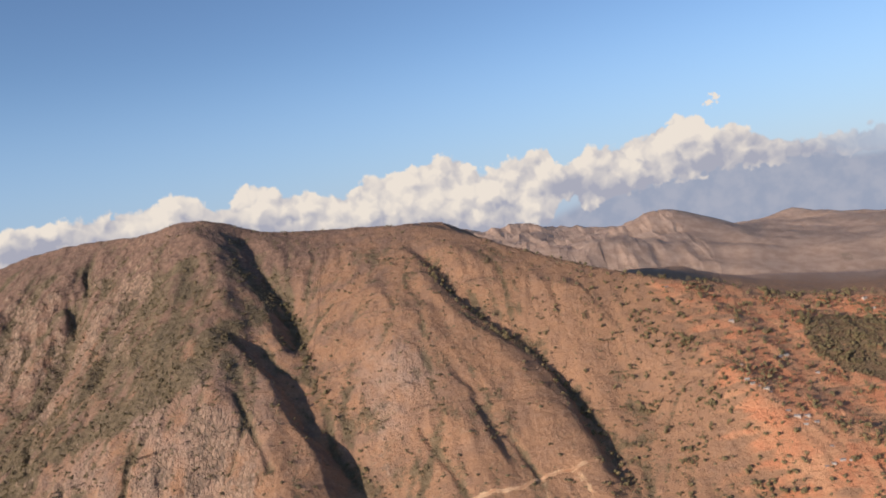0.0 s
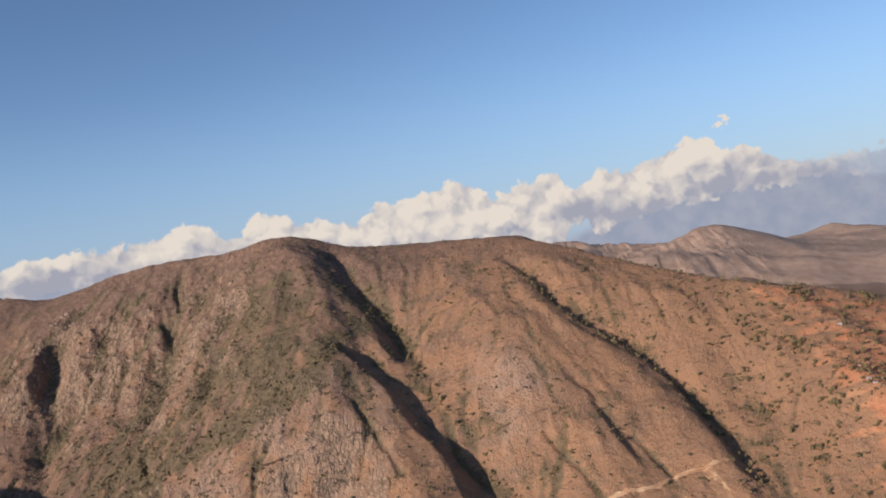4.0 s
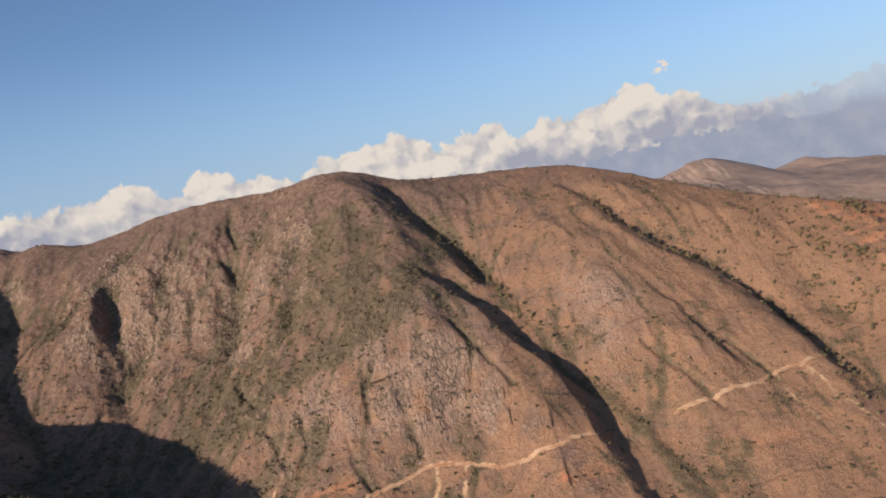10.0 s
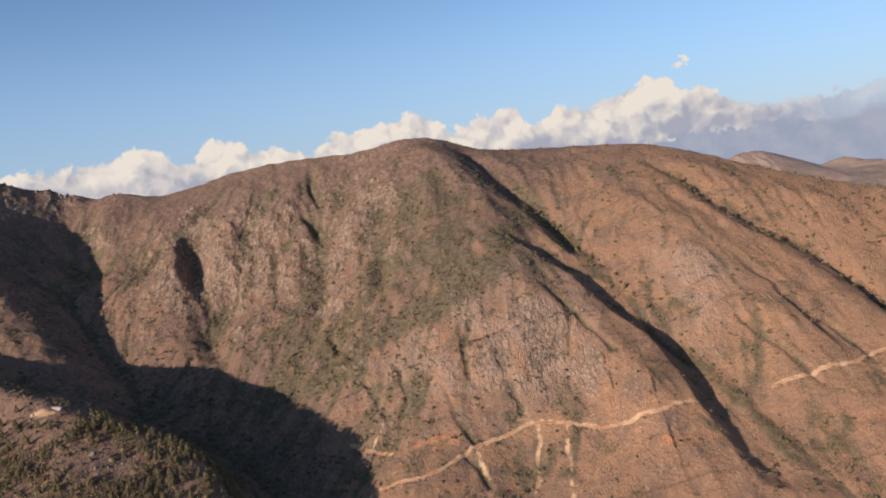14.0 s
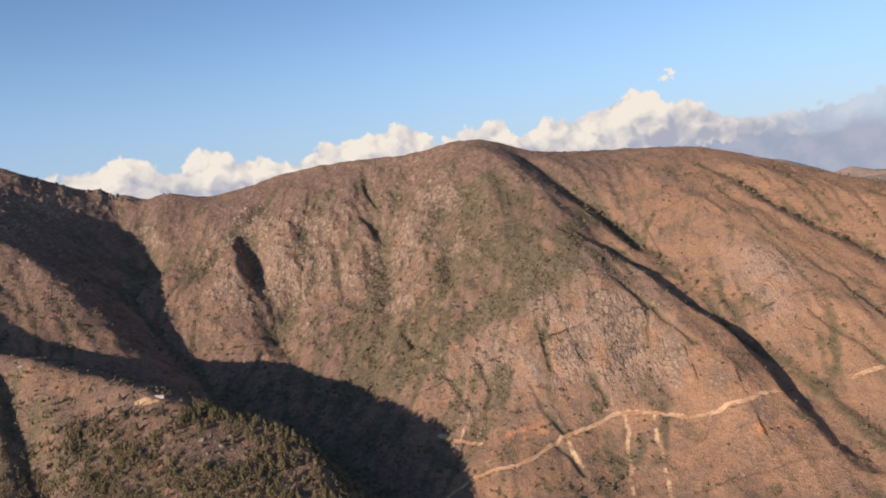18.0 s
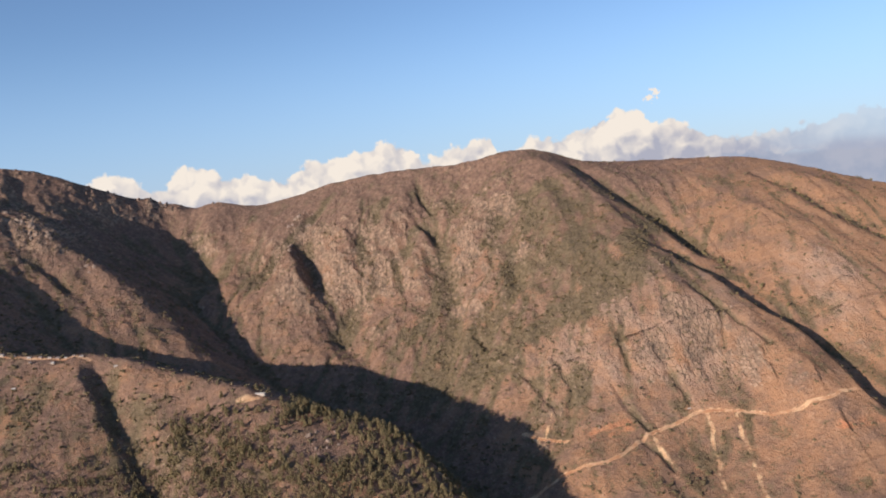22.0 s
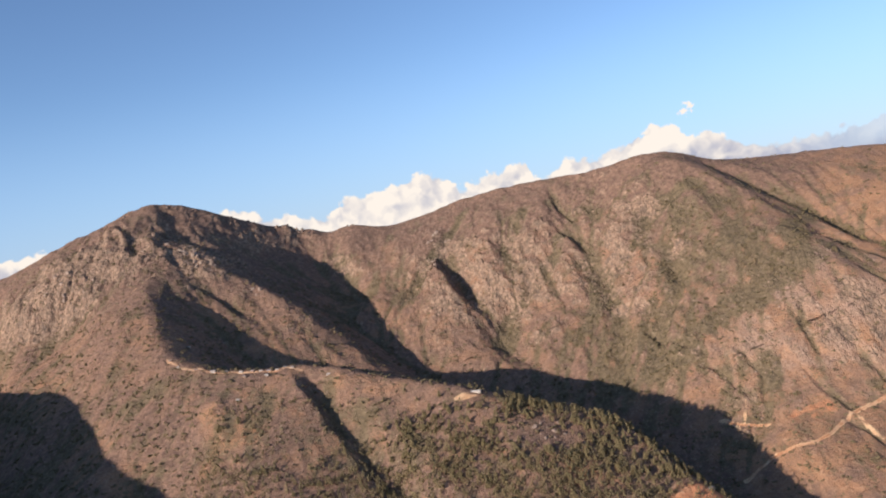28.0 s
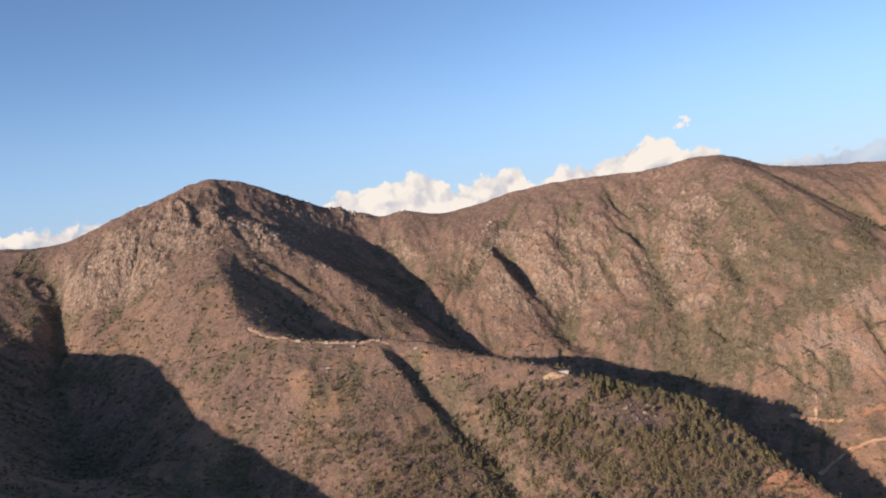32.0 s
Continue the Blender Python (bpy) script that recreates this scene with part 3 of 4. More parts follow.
def near_line(x, y, line):
    """The distance from each place to a line on the map."""
    p = np.array(line, float)[:, :2]
    (ax, ay), (bx_, by_) = p.min(0) - 45, p.max(0) + 45
    if x.size > 50000:
        out = np.full(x.shape, 1e9)
        near = (x > ax) & (x < bx_) & (y > ay) & (y < by_)
        if near.any():
            out[near] = near_line(x[near][:49999], y[near][:49999], line) if near.sum() < 49999 else np.concatenate([near_line(u, v, line) for u, v in zip(np.array_split(x[near], 40), np.array_split(y[near], 40))])
        return out
    best = np.full(x.shape, 1e9)
    for a, b in zip(p[:-1], p[1:]):
        d = b - a
        t = np.clip(((x - a[0]) * d[0] + (y - a[1]) * d[1]) / (d @ d), 0, 1)
        best = np.minimum(best, np.hypot(x - a[0] - t * d[0], y - a[1] - t * d[1]))
    return best


def smooth(v, lo, hi):
    t = np.clip((v - lo) / (hi - lo), 0, 1)
    return t * t * (3 - 2 * t)


# dirt roads cut into the slopes, and pale slides of spoil below them
ROADS = [
    [(-600, 872), (-558, 884), (-510, 876), (-478, 883), (-439, 909), (-404, 917), (-363, 929), (-310, 912), (-264, 887), (-216, 880), (-164, 890)],
    [(-63, 909), (-12, 913), (46, 917), (68, 931), (103, 932), (135, 940)],
    [(-589, 968), (-557, 948), (-536, 931)],
    [(-1345, 1078), (-1318, 1044), (-1273, 1019), (-1220, 999), (-1165, 985), (-1135, 976)],
]
SPOIL = [[(68, 928), (80, 880), (95, 820)], [(110, 930), (130, 870), (160, 790)], [(-352, 922), (-360, 887), (-370, 845), (-378, 790)], [(-318, 913), (-326, 876), (-333, 831), (-338, 785)], [(-575, 955), (-560, 932)], [(-548, 979), (-559, 956)], [(-432, 906), (-422, 869)]]
# olive thickets that follow the gullies
GREEN = [([(-312, 1266), (-377, 1149), (-417, 1115), (-513, 1113), (-577, 1085), (-629, 1086)], 34), ([(-494, 1010), (-538, 950)], 24), ([(-594, 1085), (-568, 1040), (-499, 990)], 20)]
# gullies cut into the slopes: line, depth, reach of the bank to the west and to the east, how green the bed is
GULLIES = {
    "fang": ([(-940, 1600), (-924, 1563), (-893, 1489), (-886, 1420), (-884, 1375), (-852, 1335), (-822, 1268), (-800, 1205)], 15, 29, 45, 0.1),
    "ridge_face": ([(-1134, 990), (-1120, 935), (-1090, 896), (-1066, 860), (-1034, 808), (-1012, 755), (-990, 690), (-975, 620)], 15, 17, 42, 0.1),
    "long_upper": ([(-385, 1535), (-359, 1480), (-320, 1392), (-272, 1320), (-250, 1262), (-230, 1180)], 15, 30, 45, 0.25),
    "long_lower": ([(-335, 1225), (-298, 1195), (-245, 1127), (-208, 1050), (-157, 985), (-146, 930), (-125, 818), (-98, 753)], 16, 22, 45, 0.1),
    "second": ([(-70, 1400), (-38, 1350), (0, 1250), (45, 1200), (95, 1150), (128, 1090), (148, 986), (165, 912)], 8, 13, 40, 0.2),
    "third": ([(-20, 1110), (7, 1054), (29, 979), (55, 927)], 5, 9, 25, 0.1),
    "west": ([(-1844, 1532), (-1760, 1420), (-1728, 1328), (-1702, 1239), (-1660, 1130)], 22, 42, 45, 0.2),
    "peak_rib": ([(-1491, 1590), (-1503, 1490), (-1472, 1429)], 12, 22, 32, 0.2),
    "spur_side": ([(-1373, 1395), (-1319, 1354), (-1275, 1318), (-1240, 1290)], 8, 14, 30, 0.2),
    "summit_rill": ([(-676, 1620), (-656, 1500)], 6, 12, 24, 0.3),
    "rib_a": ([(-684, 1500), (-642, 1424), (-650, 1395)], 11, 18, 30, 0.1),
    "green_bed": ([(-660, 1395), (-641, 1353), (-641, 1276), (-653, 1187), (-690, 1100)], 13, 26, 26, 0.9),
    "slant_a": ([(-690, 1455), (-704, 1435), (-736, 1403), (-785, 1387), (-821, 1362), (-850, 1300)], 14, 26, 26, 0.9),
    "slant_b": ([(-440, 1400), (-490, 1405), (-538, 1390), (-583, 1346), (-631, 1330)], 13, 28, 28, 0.9),
    "slant_c": ([(-533, 1290), (-541, 1210), (-591, 1170), (-617, 1130), (-640, 1080)], 13, 28, 28, 0.9),
    "slant_d": ([(-745, 1560), (-768, 1516), (-808, 1476)], 11, 22, 22, 0.9),
    "slant_e": ([(-850, 1660), (-905, 1600), (-960, 1530), (-1000, 1440)], 13, 26, 26, 0.9),
    "notch": ([(-1150, 1730), (-1135, 1650), (-1105, 1560), (-1060, 1480)], 9, 18, 35, 0.35),
}
# narrow dark rills on the lower face
RILLS = [[(-392, 1032), (-382, 992), (-369, 942)], [(-461, 986), (-446, 945), (-435, 918)], [(-447, 905), (-432, 884), (-423, 858)], [(-412, 1072), (-429, 1030), (-426, 999)], [(-690, 1514), (-666, 1456), (-638, 1406)], [(-672, 1559), (-652, 1502)], [(-574, 1054), (-553, 1017), (-539, 986)], [(-621, 1164), (-592, 1102), (-565, 1059)], [(-520, 1038), (-513, 996), (-527, 949)], [(40, 990), (70, 930)], [(-300, 1090), (-270, 1030), (-240, 970)], [(-60, 1010), (-30, 950), (-10, 900)]]


def rocky(x, y):
    """Where the bedrock shows: the ribs by the fang, the peak's west face, the slabs of the lower face."""
    n = fbm(x + 0.3 * y, 0.6 * y, 55, 4, 174, 0.6)
    z = smooth(np.hypot((x + 925) / 75, (y - 1480) / 170), 1.2, 0.4) + smooth(np.hypot((x + 1620) / 190, (y - 1440) / 120), 1.2, 0.4) + 0.8 * smooth(np.hypot((x + 770) / 140, (y - 1360) / 150), 1.2, 0.4) + 0.8 * smooth(np.hypot((x + 1365) / 70, (y - 1455) / 60), 1.2, 0.4)
    z = z + 0.8 * smooth(np.hypot((x + 575) / 110, (y - 1290) / 190), 1.2, 0.4) + smooth(np.hypot((x + 385) / 135, (y - 1045) / 125), 1.25, 0.5) + 0.7 * smooth(np.hypot((x + 95) / 65, (y - 1090) / 90), 1.25, 0.5) + 0.7 * smooth(np.hypot((x + 530) / 70, (y - 1010) / 90), 1.25, 0.5) + 0.6 * smooth(np.hypot((x + 1190) / 120, (y - 1340) / 90), 1.2, 0.4)
    return np.clip(z, 0, 1) * smooth(n, -0.28, 0.2)


def masks(x, y, h, slope, damp):
    """How much rock, scrub, red earth and bare dust the ground shows."""
    n1, n2 = fbm(x, y, 120, 4, 60), fbm(x, y, 45, 4, 70)
    rock = smooth(slope, 0.72, 1.2) * 0.62 + 0.22 * n2
    crag = smooth(np.hypot((x + 1400) / 190, (y - 1500) / 170), 1.2, 0.4) + smooth(np.hypot((x + 920) / 90, (y - 1560) / 130), 1.2, 0.4) * 0.4
    low_cliff = smooth(np.hypot((x + 330) / 170, (y - 1010) / 110), 1.2, 0.5) + smooth(np.hypot((x + 110) / 70, (y - 1080) / 90), 1.2, 0.5) * 0.7
    rock = rock + 0.44 * rocky(x, y) + 0.30 * crag + 0.05 * low_cliff + 0.25 * smooth(np.hypot((x + 830) / 60, (y - 815) / 35), 1.2, 0.5)
    rock = rock + 0.2 * smooth(h, 960, 1000) + 0.12 * smooth(np.hypot((x + 1630) / 130, (y - 1420) / 90), 1.2, 0.5) + 0.2 * smooth(x, -420, -560) * smooth(y, 1120, 1250)
    scrub = 0.20 + 0.42 * n1 + 0.55 * n2 + 0.35 * fbm(x, y, 16, 3, 71, 0.6) + 0.75 * (damp - 0.45)
    scrub = scrub + 0.38 * smooth(np.hypot((x + 430 + 0.25 * (y - 1260)) / 150, (y - 1250) / 200), 1.25, 0.5) + 0.25 * smooth(np.hypot((x + 640) / 120, (y - 1130) / 110), 1.2, 0.4) - 0.22 * smooth(x, -80, 250) + 0.08 * smooth(x, -250, -600) * smooth(y, 930, 1030) + smooth(y, 1800, 2000) * (0.9 * fbm(x, y, 170, 5, 167, 0.6) - 0.1)
    for line, wide in GREEN + [(g_[0], 0.75 * g_[2]) for g_ in GULLIES.values() if g_[4] > 0.5]:
        scrub = scrub + (0.42 + 0.4 * n2) * smooth(near_line(x + 14 * fbm(x, y, 50, 3, 83), y + 14 * fbm(x, y, 50, 3, 84), line), wide, 0.25 * wide)
    pine = smooth(x, -1010, -900) * smooth(-640 - x, 0, 60) * smooth(y, 910, 860)
    scrub = scrub + 0.14 * smooth(x, -640, -760) * smooth(y, 1080, 980) + 0.05 * pine + 0.85 * smooth(np.hypot((x - 522) / 68, (y - 1092) / 88), 1.12, 0.9)
    red = (0.78 + 0.5 * n1 + 0.8 * fbm(x * 0.3, y + 0.7 * h, 15, 2, 315) + 0.5 * smooth(np.hypot((x - 375) / 45, (y - 985) / 130), 1.2, 0.5)) * smooth(x, 190, 400) * smooth(y, 1300, 1200) + 0.45 * n2 * smooth(x, 60, 260)
    red = red + (0.48 + 0.5 * fbm(x, y * 2.5, 22, 3, 180)) * smooth(np.hypot((x + 480) / 45, (y - 925) / 16), 1.2, 0.6) + (0.4 + 0.5 * n2) * smooth(np.hypot((x + 190) / 50, (y - 845) / 14), 1.2, 0.5)
    red = red + 0.75 * smooth(np.hypot((x + 690) / 58, (y - 705) / 48), 1.3, 0.6) + 0.5 * smooth(np.hypot((x - 30) / 45, (y - 845) / 12), 1.2, 0.5)
    bare = np.zeros_like(x)
    for line in ROADS:
        bare = np.maximum(bare, smooth(near_line(x + 3 * fbm(x, y, 25, 2, 77), y + 3 * fbm(x, y, 25, 2, 78), line), 3.8, 1.2) * (0.8 + 0.45 * fbm(x, y, 18, 2, 75)))
    for line in SPOIL:
        bare = np.maximum(bare, (0.55 + 0.35 * fbm(x, y, 14, 2, 76)) * smooth(near_line(x + 6 * fbm(x, y, 30, 3, 79), y, line), 6.0, 1.0))
    bare = np.maximum(bare, 0.5 * smooth(near_line(x, y, [(-1475, 1325), (-1455, 1350), (-1438, 1385)]), 4.5, 1.5))
    bare = np.maximum(bare, 0.8 * smooth(np.hypot((x + 925) / 16, (y - 880) / 5), 1.3, 0.7))
    return rock, scrub, red, bare


gx = axis(-7000, 7000, -2100.0, 760.0, 2.8, 1.06, 45.0)
gy = axis(-5000, 7500, 560.0, 1800.0, 2.8, 1.06, 34.0)
mx, my = np.meshgrid(gx, gy)
mz = land(mx, my)
mslope = np.hypot(np.gradient(mz, axis=1) / np.gradient(mx, axis=1), np.gradient(mz, axis=0) / np.gradient(my, axis=0))
damp = bilinear(wet, (mx - CX0) / FINE, (my - CY0) / FINE)
damp = np.where((mx > CX0) & (mx < CX1) & (my > CY0) & (my < CY1), damp, 0.5)
rock, scrub, red, bare = masks(mx, my, mz, mslope, damp)


def carve(x, y, line, depth, west, east):
    """How deep a gully cuts at each place: a steep bank on one side, a long one on the other."""
    out = np.zeros_like(x)
    p = np.array(line, float)
    (ax, ay), (bx_, by_) = p.min(0) - 60, p.max(0) + 60
    near = (x > ax) & (x < bx_) & (y > ay) & (y < by_)
    u, v = x[near], y[near]
    u, v = u + 7 * fbm(u, v, 45, 3, 131), v + 7 * fbm(u, v, 45, 3, 132)
    best, side, along, run = np.full(u.shape, 1e9), np.zeros(u.shape), np.zeros(u.shape), 0.0
    for a, b in zip(p[:-1], p[1:]):
        d = b - a
        n = np.hypot(*d)
        t = np.clip(((u - a[0]) * d[0] + (v - a[1]) * d[1]) / (n * n), 0, 1)
        gap = np.hypot(u - a[0] - t * d[0], v - a[1] - t * d[1])
        closer = gap < best
        best = np.where(closer, gap, best)
        side = np.where(closer, d[0] * (v - a[1]) - d[1] * (u - a[0]), side)
        along = np.where(closer, run + t * n, along)
        run += n
    # the lines run downhill, so that east lies to their left
    bank = np.where(side > 0, smooth(best, east, 0.0), np.clip(1 - best / west, 0, 1))
    out[near] = depth * bank * smooth(along, -5, 45) * smooth(run - along, -5, 60)
    return out


gully_depth, gully_green = np.zeros_like(mx), np.zeros_like(mx)
for line, deep, west, east, green in GULLIES.values():
    cut = carve(mx, my, line, deep, west, east)
    gully_depth = np.maximum(gully_depth, cut)
    gully_green = np.maximum(gully_green, green * smooth(cut / deep, 0.35, 0.9))
mz = mz - gully_depth
scrub = scrub + 1.0 * gully_green
rill = np.zeros_like(mx)
for line in RILLS:
    rill = np.maximum(rill, smooth(near_line(mx + 5 * fbm(mx, my, 30, 2, 81), my, line), 7.0, 0.3))
mz = mz - 4.0 * rill
scrub = scrub + 0.35 * rill
# broken rock stands out of the slope; roads lie in a cut
crags = fbm(mx + 12 * fbm(mx, my, 40, 2, 33), my * 0.85, 20, 4, 90, 0.6, ridged=True)
broken = smooth(rock, 0.25, 0.75) * 4.5 + 1.6 * smooth(mx, -200, -420) * smooth(my, 900, 1000) * smooth(my, 1750, 1650)
mz = mz + broken * crags
mz = mz - smooth(bare, 0.5, 1.0) * 1.5
# field terraces, in steps of three metres
steps = (mz + 1.5 * fbm(mx, my, 80, 2, 120)) / 3.0
terrace = np.clip(smooth(red, 0.1, 0.5) * smooth(mslope, 0.95, 0.6) + 0.7 * smooth(mx, -130, 20) * smooth(my, 1120, 1230) * smooth(my, 1480, 1420) * smooth(fbm(mx, my, 90, 3, 176), -0.2, 0.2), 0, 1)
mz = mz - terrace * 3.0 * ((steps - np.floor(steps)) - smooth(steps - np.floor(steps), 0.72, 0.98)) * 0.6
ny, nx = mx.shape
ground_mesh = bpy.data.meshes.new("ground")
ground_mesh.vertices.add(nx * ny)
ground_mesh.vertices.foreach_set("co", np.stack([mx, my, mz], -1).astype(np.float32).ravel())
q = (np.arange(ny - 1)[:, None] * nx + np.arange(nx - 1)).ravel()
quads = np.stack([q, q + 1, q + nx + 1, q + nx], -1).astype(np.int32)
ground_mesh.loops.add(quads.size)
ground_mesh.loops.foreach_set("vertex_index", quads.ravel())
ground_mesh.polygons.add(len(quads))
ground_mesh.polygons.foreach_set("loop_start", np.arange(0, quads.size, 4, dtype=np.int32))
ground_mesh.update(calc_edges=True)
ground_mesh.polygons.foreach_set("use_smooth", np.ones(len(quads), bool))
layer = ground_mesh.color_attributes.new("cover", "FLOAT_COLOR", "POINT")
heath = 0.62 * smooth(mz - 60 * fbm(mx, my, 140, 3, 150), 760, 900) + 0.42 * smooth(mx, -50, -420) + 0.35 * fbm(mx, my, 90, 4, 160) - 0.3 * smooth(mx, 0, 250) + 0.15 * smooth(my, 1080, 980) * smooth(mx, -640, -760) - 0.3 * smooth(mz, 720, 620) * smooth(mx, -620, -540) + 0.4 * smooth(np.hypot((mx + 1500) / 160, (my - 1600) / 150), 1.2, 0.4) - 0.25 * smooth(my, 960, 880) * smooth(mx, -650, -500) + smooth(mx, -640, -760) * smooth(my, 1060, 960) * (0.9 * fbm(mx, my, 60, 4, 166) - 0.05) + 0.18 * smooth(mx, -100, -300) + smooth(my, 1700, 2000) * (-0.75 + 1.5 * fbm(mx, my, 200, 5, 165, 0.6))
slabs = rocky(mx, my)
# third channel: painted haze growing north of the crest, plus the truly pale slabs
lie = ground_mesh.color_attributes.new("lie", "FLOAT_COLOR", "POINT")
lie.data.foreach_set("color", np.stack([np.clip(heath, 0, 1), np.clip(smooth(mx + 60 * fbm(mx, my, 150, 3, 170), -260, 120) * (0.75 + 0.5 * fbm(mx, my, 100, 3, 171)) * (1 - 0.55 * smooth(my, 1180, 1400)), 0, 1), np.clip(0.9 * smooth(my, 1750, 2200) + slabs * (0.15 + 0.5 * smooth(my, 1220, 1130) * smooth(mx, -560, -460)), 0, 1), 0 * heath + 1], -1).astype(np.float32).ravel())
layer.data.foreach_set("color", np.clip(np.stack([rock, scrub, red, bare], -1), 0, 1).astype(np.float32).ravel())
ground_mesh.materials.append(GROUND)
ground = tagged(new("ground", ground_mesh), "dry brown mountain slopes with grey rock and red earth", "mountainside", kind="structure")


def ground_at(x, y):
    """The height of the finished ground sheet."""
    x, y = np.atleast_1d(np.asarray(x, float)), np.atleast_1d(np.asarray(y, float))
    j, i = np.clip(np.searchsorted(gx, x) - 1, 0, nx - 2), np.clip(np.searchsorted(gy, y) - 1, 0, ny - 2)
    u, v = (x - gx[j]) / (gx[j + 1] - gx[j]), (y - gy[i]) / (gy[i + 1] - gy[i])
    return (mz[i, j] * (1 - u) + mz[i, j + 1] * u) * (1 - v) + (mz[i + 1, j] * (1 - u) + mz[i + 1, j + 1] * u) * v


def cover_at(layer_values, x, y):
    j, i = np.clip(np.searchsorted(gx, x) - 1, 0, nx - 1), np.clip(np.searchsorted(gy, y) - 1, 0, ny - 1)
    return layer_values[i, j]


def mesh_of(name, verts, faces, mat, flat=True):
    me = bpy.data.meshes.new(name)
    me.from_pydata([tuple(v) for v in verts], [], [tuple(f) for f in faces])
    me.materials.append(mat)
    if not flat:
        me.polygons.foreach_set("use_smooth", np.ones(len(me.polygons), bool))
    me.update()
    return me


def part(name, me, parent, label=""):
    ob = new(name, me)
    ob.parent = parent
    return tagged(ob, label)


OCTA_V = np.array([(1, 0, 0), (-1, 0, 0), (0, 1, 0), (0, -1, 0), (0, 0, 1), (0, 0, -1)], float)
OCTA_F = np.array([(0, 2, 4), (2, 1, 4), (1, 3, 4), (3, 0, 4), (2, 0, 5), (1, 2, 5), (3, 1, 5), (0, 3, 5)])


def clumps(centres, sizes, rnd, squash=0.7):
    """Small uneven leaf clumps, as one set of triangles."""
    vs, fs = [], []
    for c, s in zip(centres, sizes):
        v = OCTA_V * (rnd.uniform(0.65, 1.25, (6, 1))) * s * np.array((1, 1, squash))
        a, b = rnd.uniform(0, 6.28), rnd.uniform(-0.5, 0.5)
        r = np.array(Euler((b, -b, a)).to_matrix())
        vs.append(v @ r.T + c)
        fs.append(OCTA_F + 6 * len(fs))
    return np.concatenate(vs), np.concatenate(fs)


def pine_crown(rnd, height, n):
    """Tiers of needle clumps on a ragged cone, open towards the foot."""
    c, s = [], []
    for k in range(n):
        f = (k + rnd.uniform(0, 0.9)) / n
        reach = height * (0.25 * (1 - f) ** 0.8 + 0.02) * rnd.uniform(0.55, 1.1)
        a = k * 2.4 + rnd.uniform(-0.5, 0.5)
        c.append((reach * math.cos(a), reach * math.sin(a), height * (0.2 + 0.76 * f)))
        s.append(height * (0.16 - 0.08 * f) * rnd.uniform(0.8, 1.25))
    return clumps(np.array(c), s, rnd)


def trunk_mesh(rnd, height):
    vs, fs, ring = [], [], 6
    for k in range(4):
        f = k / 3
        r = height * 0.022 * (1 - 0.8 * f)
        ox, oy = rnd.uniform(-0.1, 0.1), rnd.uniform(-0.1, 0.1)
        vs += [(ox + r * math.cos(a * 1.0472), oy + r * math.sin(a * 1.0472), -0.8 + f * (height * 0.9 + 0.8)) for a in range(ring)]
        if k:
            fs += [((k - 1) * ring + a, (k - 1) * ring + (a + 1) % ring, k * ring + (a + 1) % ring, k * ring + a) for a in range(ring)]
    return mesh_of("trunk", vs, fs, BARK)


def scatter(name, spots, templates, mat, rnd, sizes, label, category):
    """Many plants in one mesh."""
    x, y = spots
    z = ground_at(x, y)
    vs, fs, at = [], [], 0
    turn, pick = rnd.uniform(0, 6.28, len(x)), rnd.integers(0, len(templates), len(x))
    for k in range(len(x)):
        v, f = templates[pick[k]]
        c, s = math.cos(turn[k]) * sizes[k], math.sin(turn[k]) * sizes[k]
        w = np.empty_like(v)
        w[:, 0], w[:, 1], w[:, 2] = v[:, 0] * c - v[:, 1] * s + x[k], v[:, 0] * s + v[:, 1] * c + y[k], v[:, 2] * sizes[k] + z[k]
        vs.append(w)
        fs.append(f + at)
        at += len(v)
    v, f = np.concatenate(vs).astype(np.float32), np.concatenate(fs).astype(np.int32)
    me = bpy.data.meshes.new(name)
    me.vertices.add(len(v))
    me.vertices.foreach_set("co", v.ravel())
    me.loops.add(f.size)
    me.loops.foreach_set("vertex_index", f.ravel())
    me.polygons.add(len(f))
    me.polygons.foreach_set("loop_start", np.arange(0, f.size, 3, dtype=np.int32))
    me.update(calc_edges=True)
    me.materials.append(mat)
    return tagged(new(name, me), label, category, kind="stuff")


def sow(rnd, n, box, density):
    """Places in a box of the map, kept by a density."""
    x, y = rnd.uniform(box[0], box[1], n), rnd.uniform(box[2], box[3], n)
    keep = rnd.uniform(0, 1, n) < density(x, y)
    return x[keep], y[keep]


rnd = np.random.default_rng(11)
PINES = [pine_crown(rnd, 10.0, 26) for _ in range(4)]
SMALL_PINES = [pine_crown(rnd, 10.0, 9) for _ in range(5)]
BUSHES = [clumps(rnd.normal(0, 0.55, (n, 3)) * (1, 1, 0.35) + (0, 0, 0.45), rnd.uniform(0.5, 0.9, n), rnd) for n in (3, 4, 5, 3)]


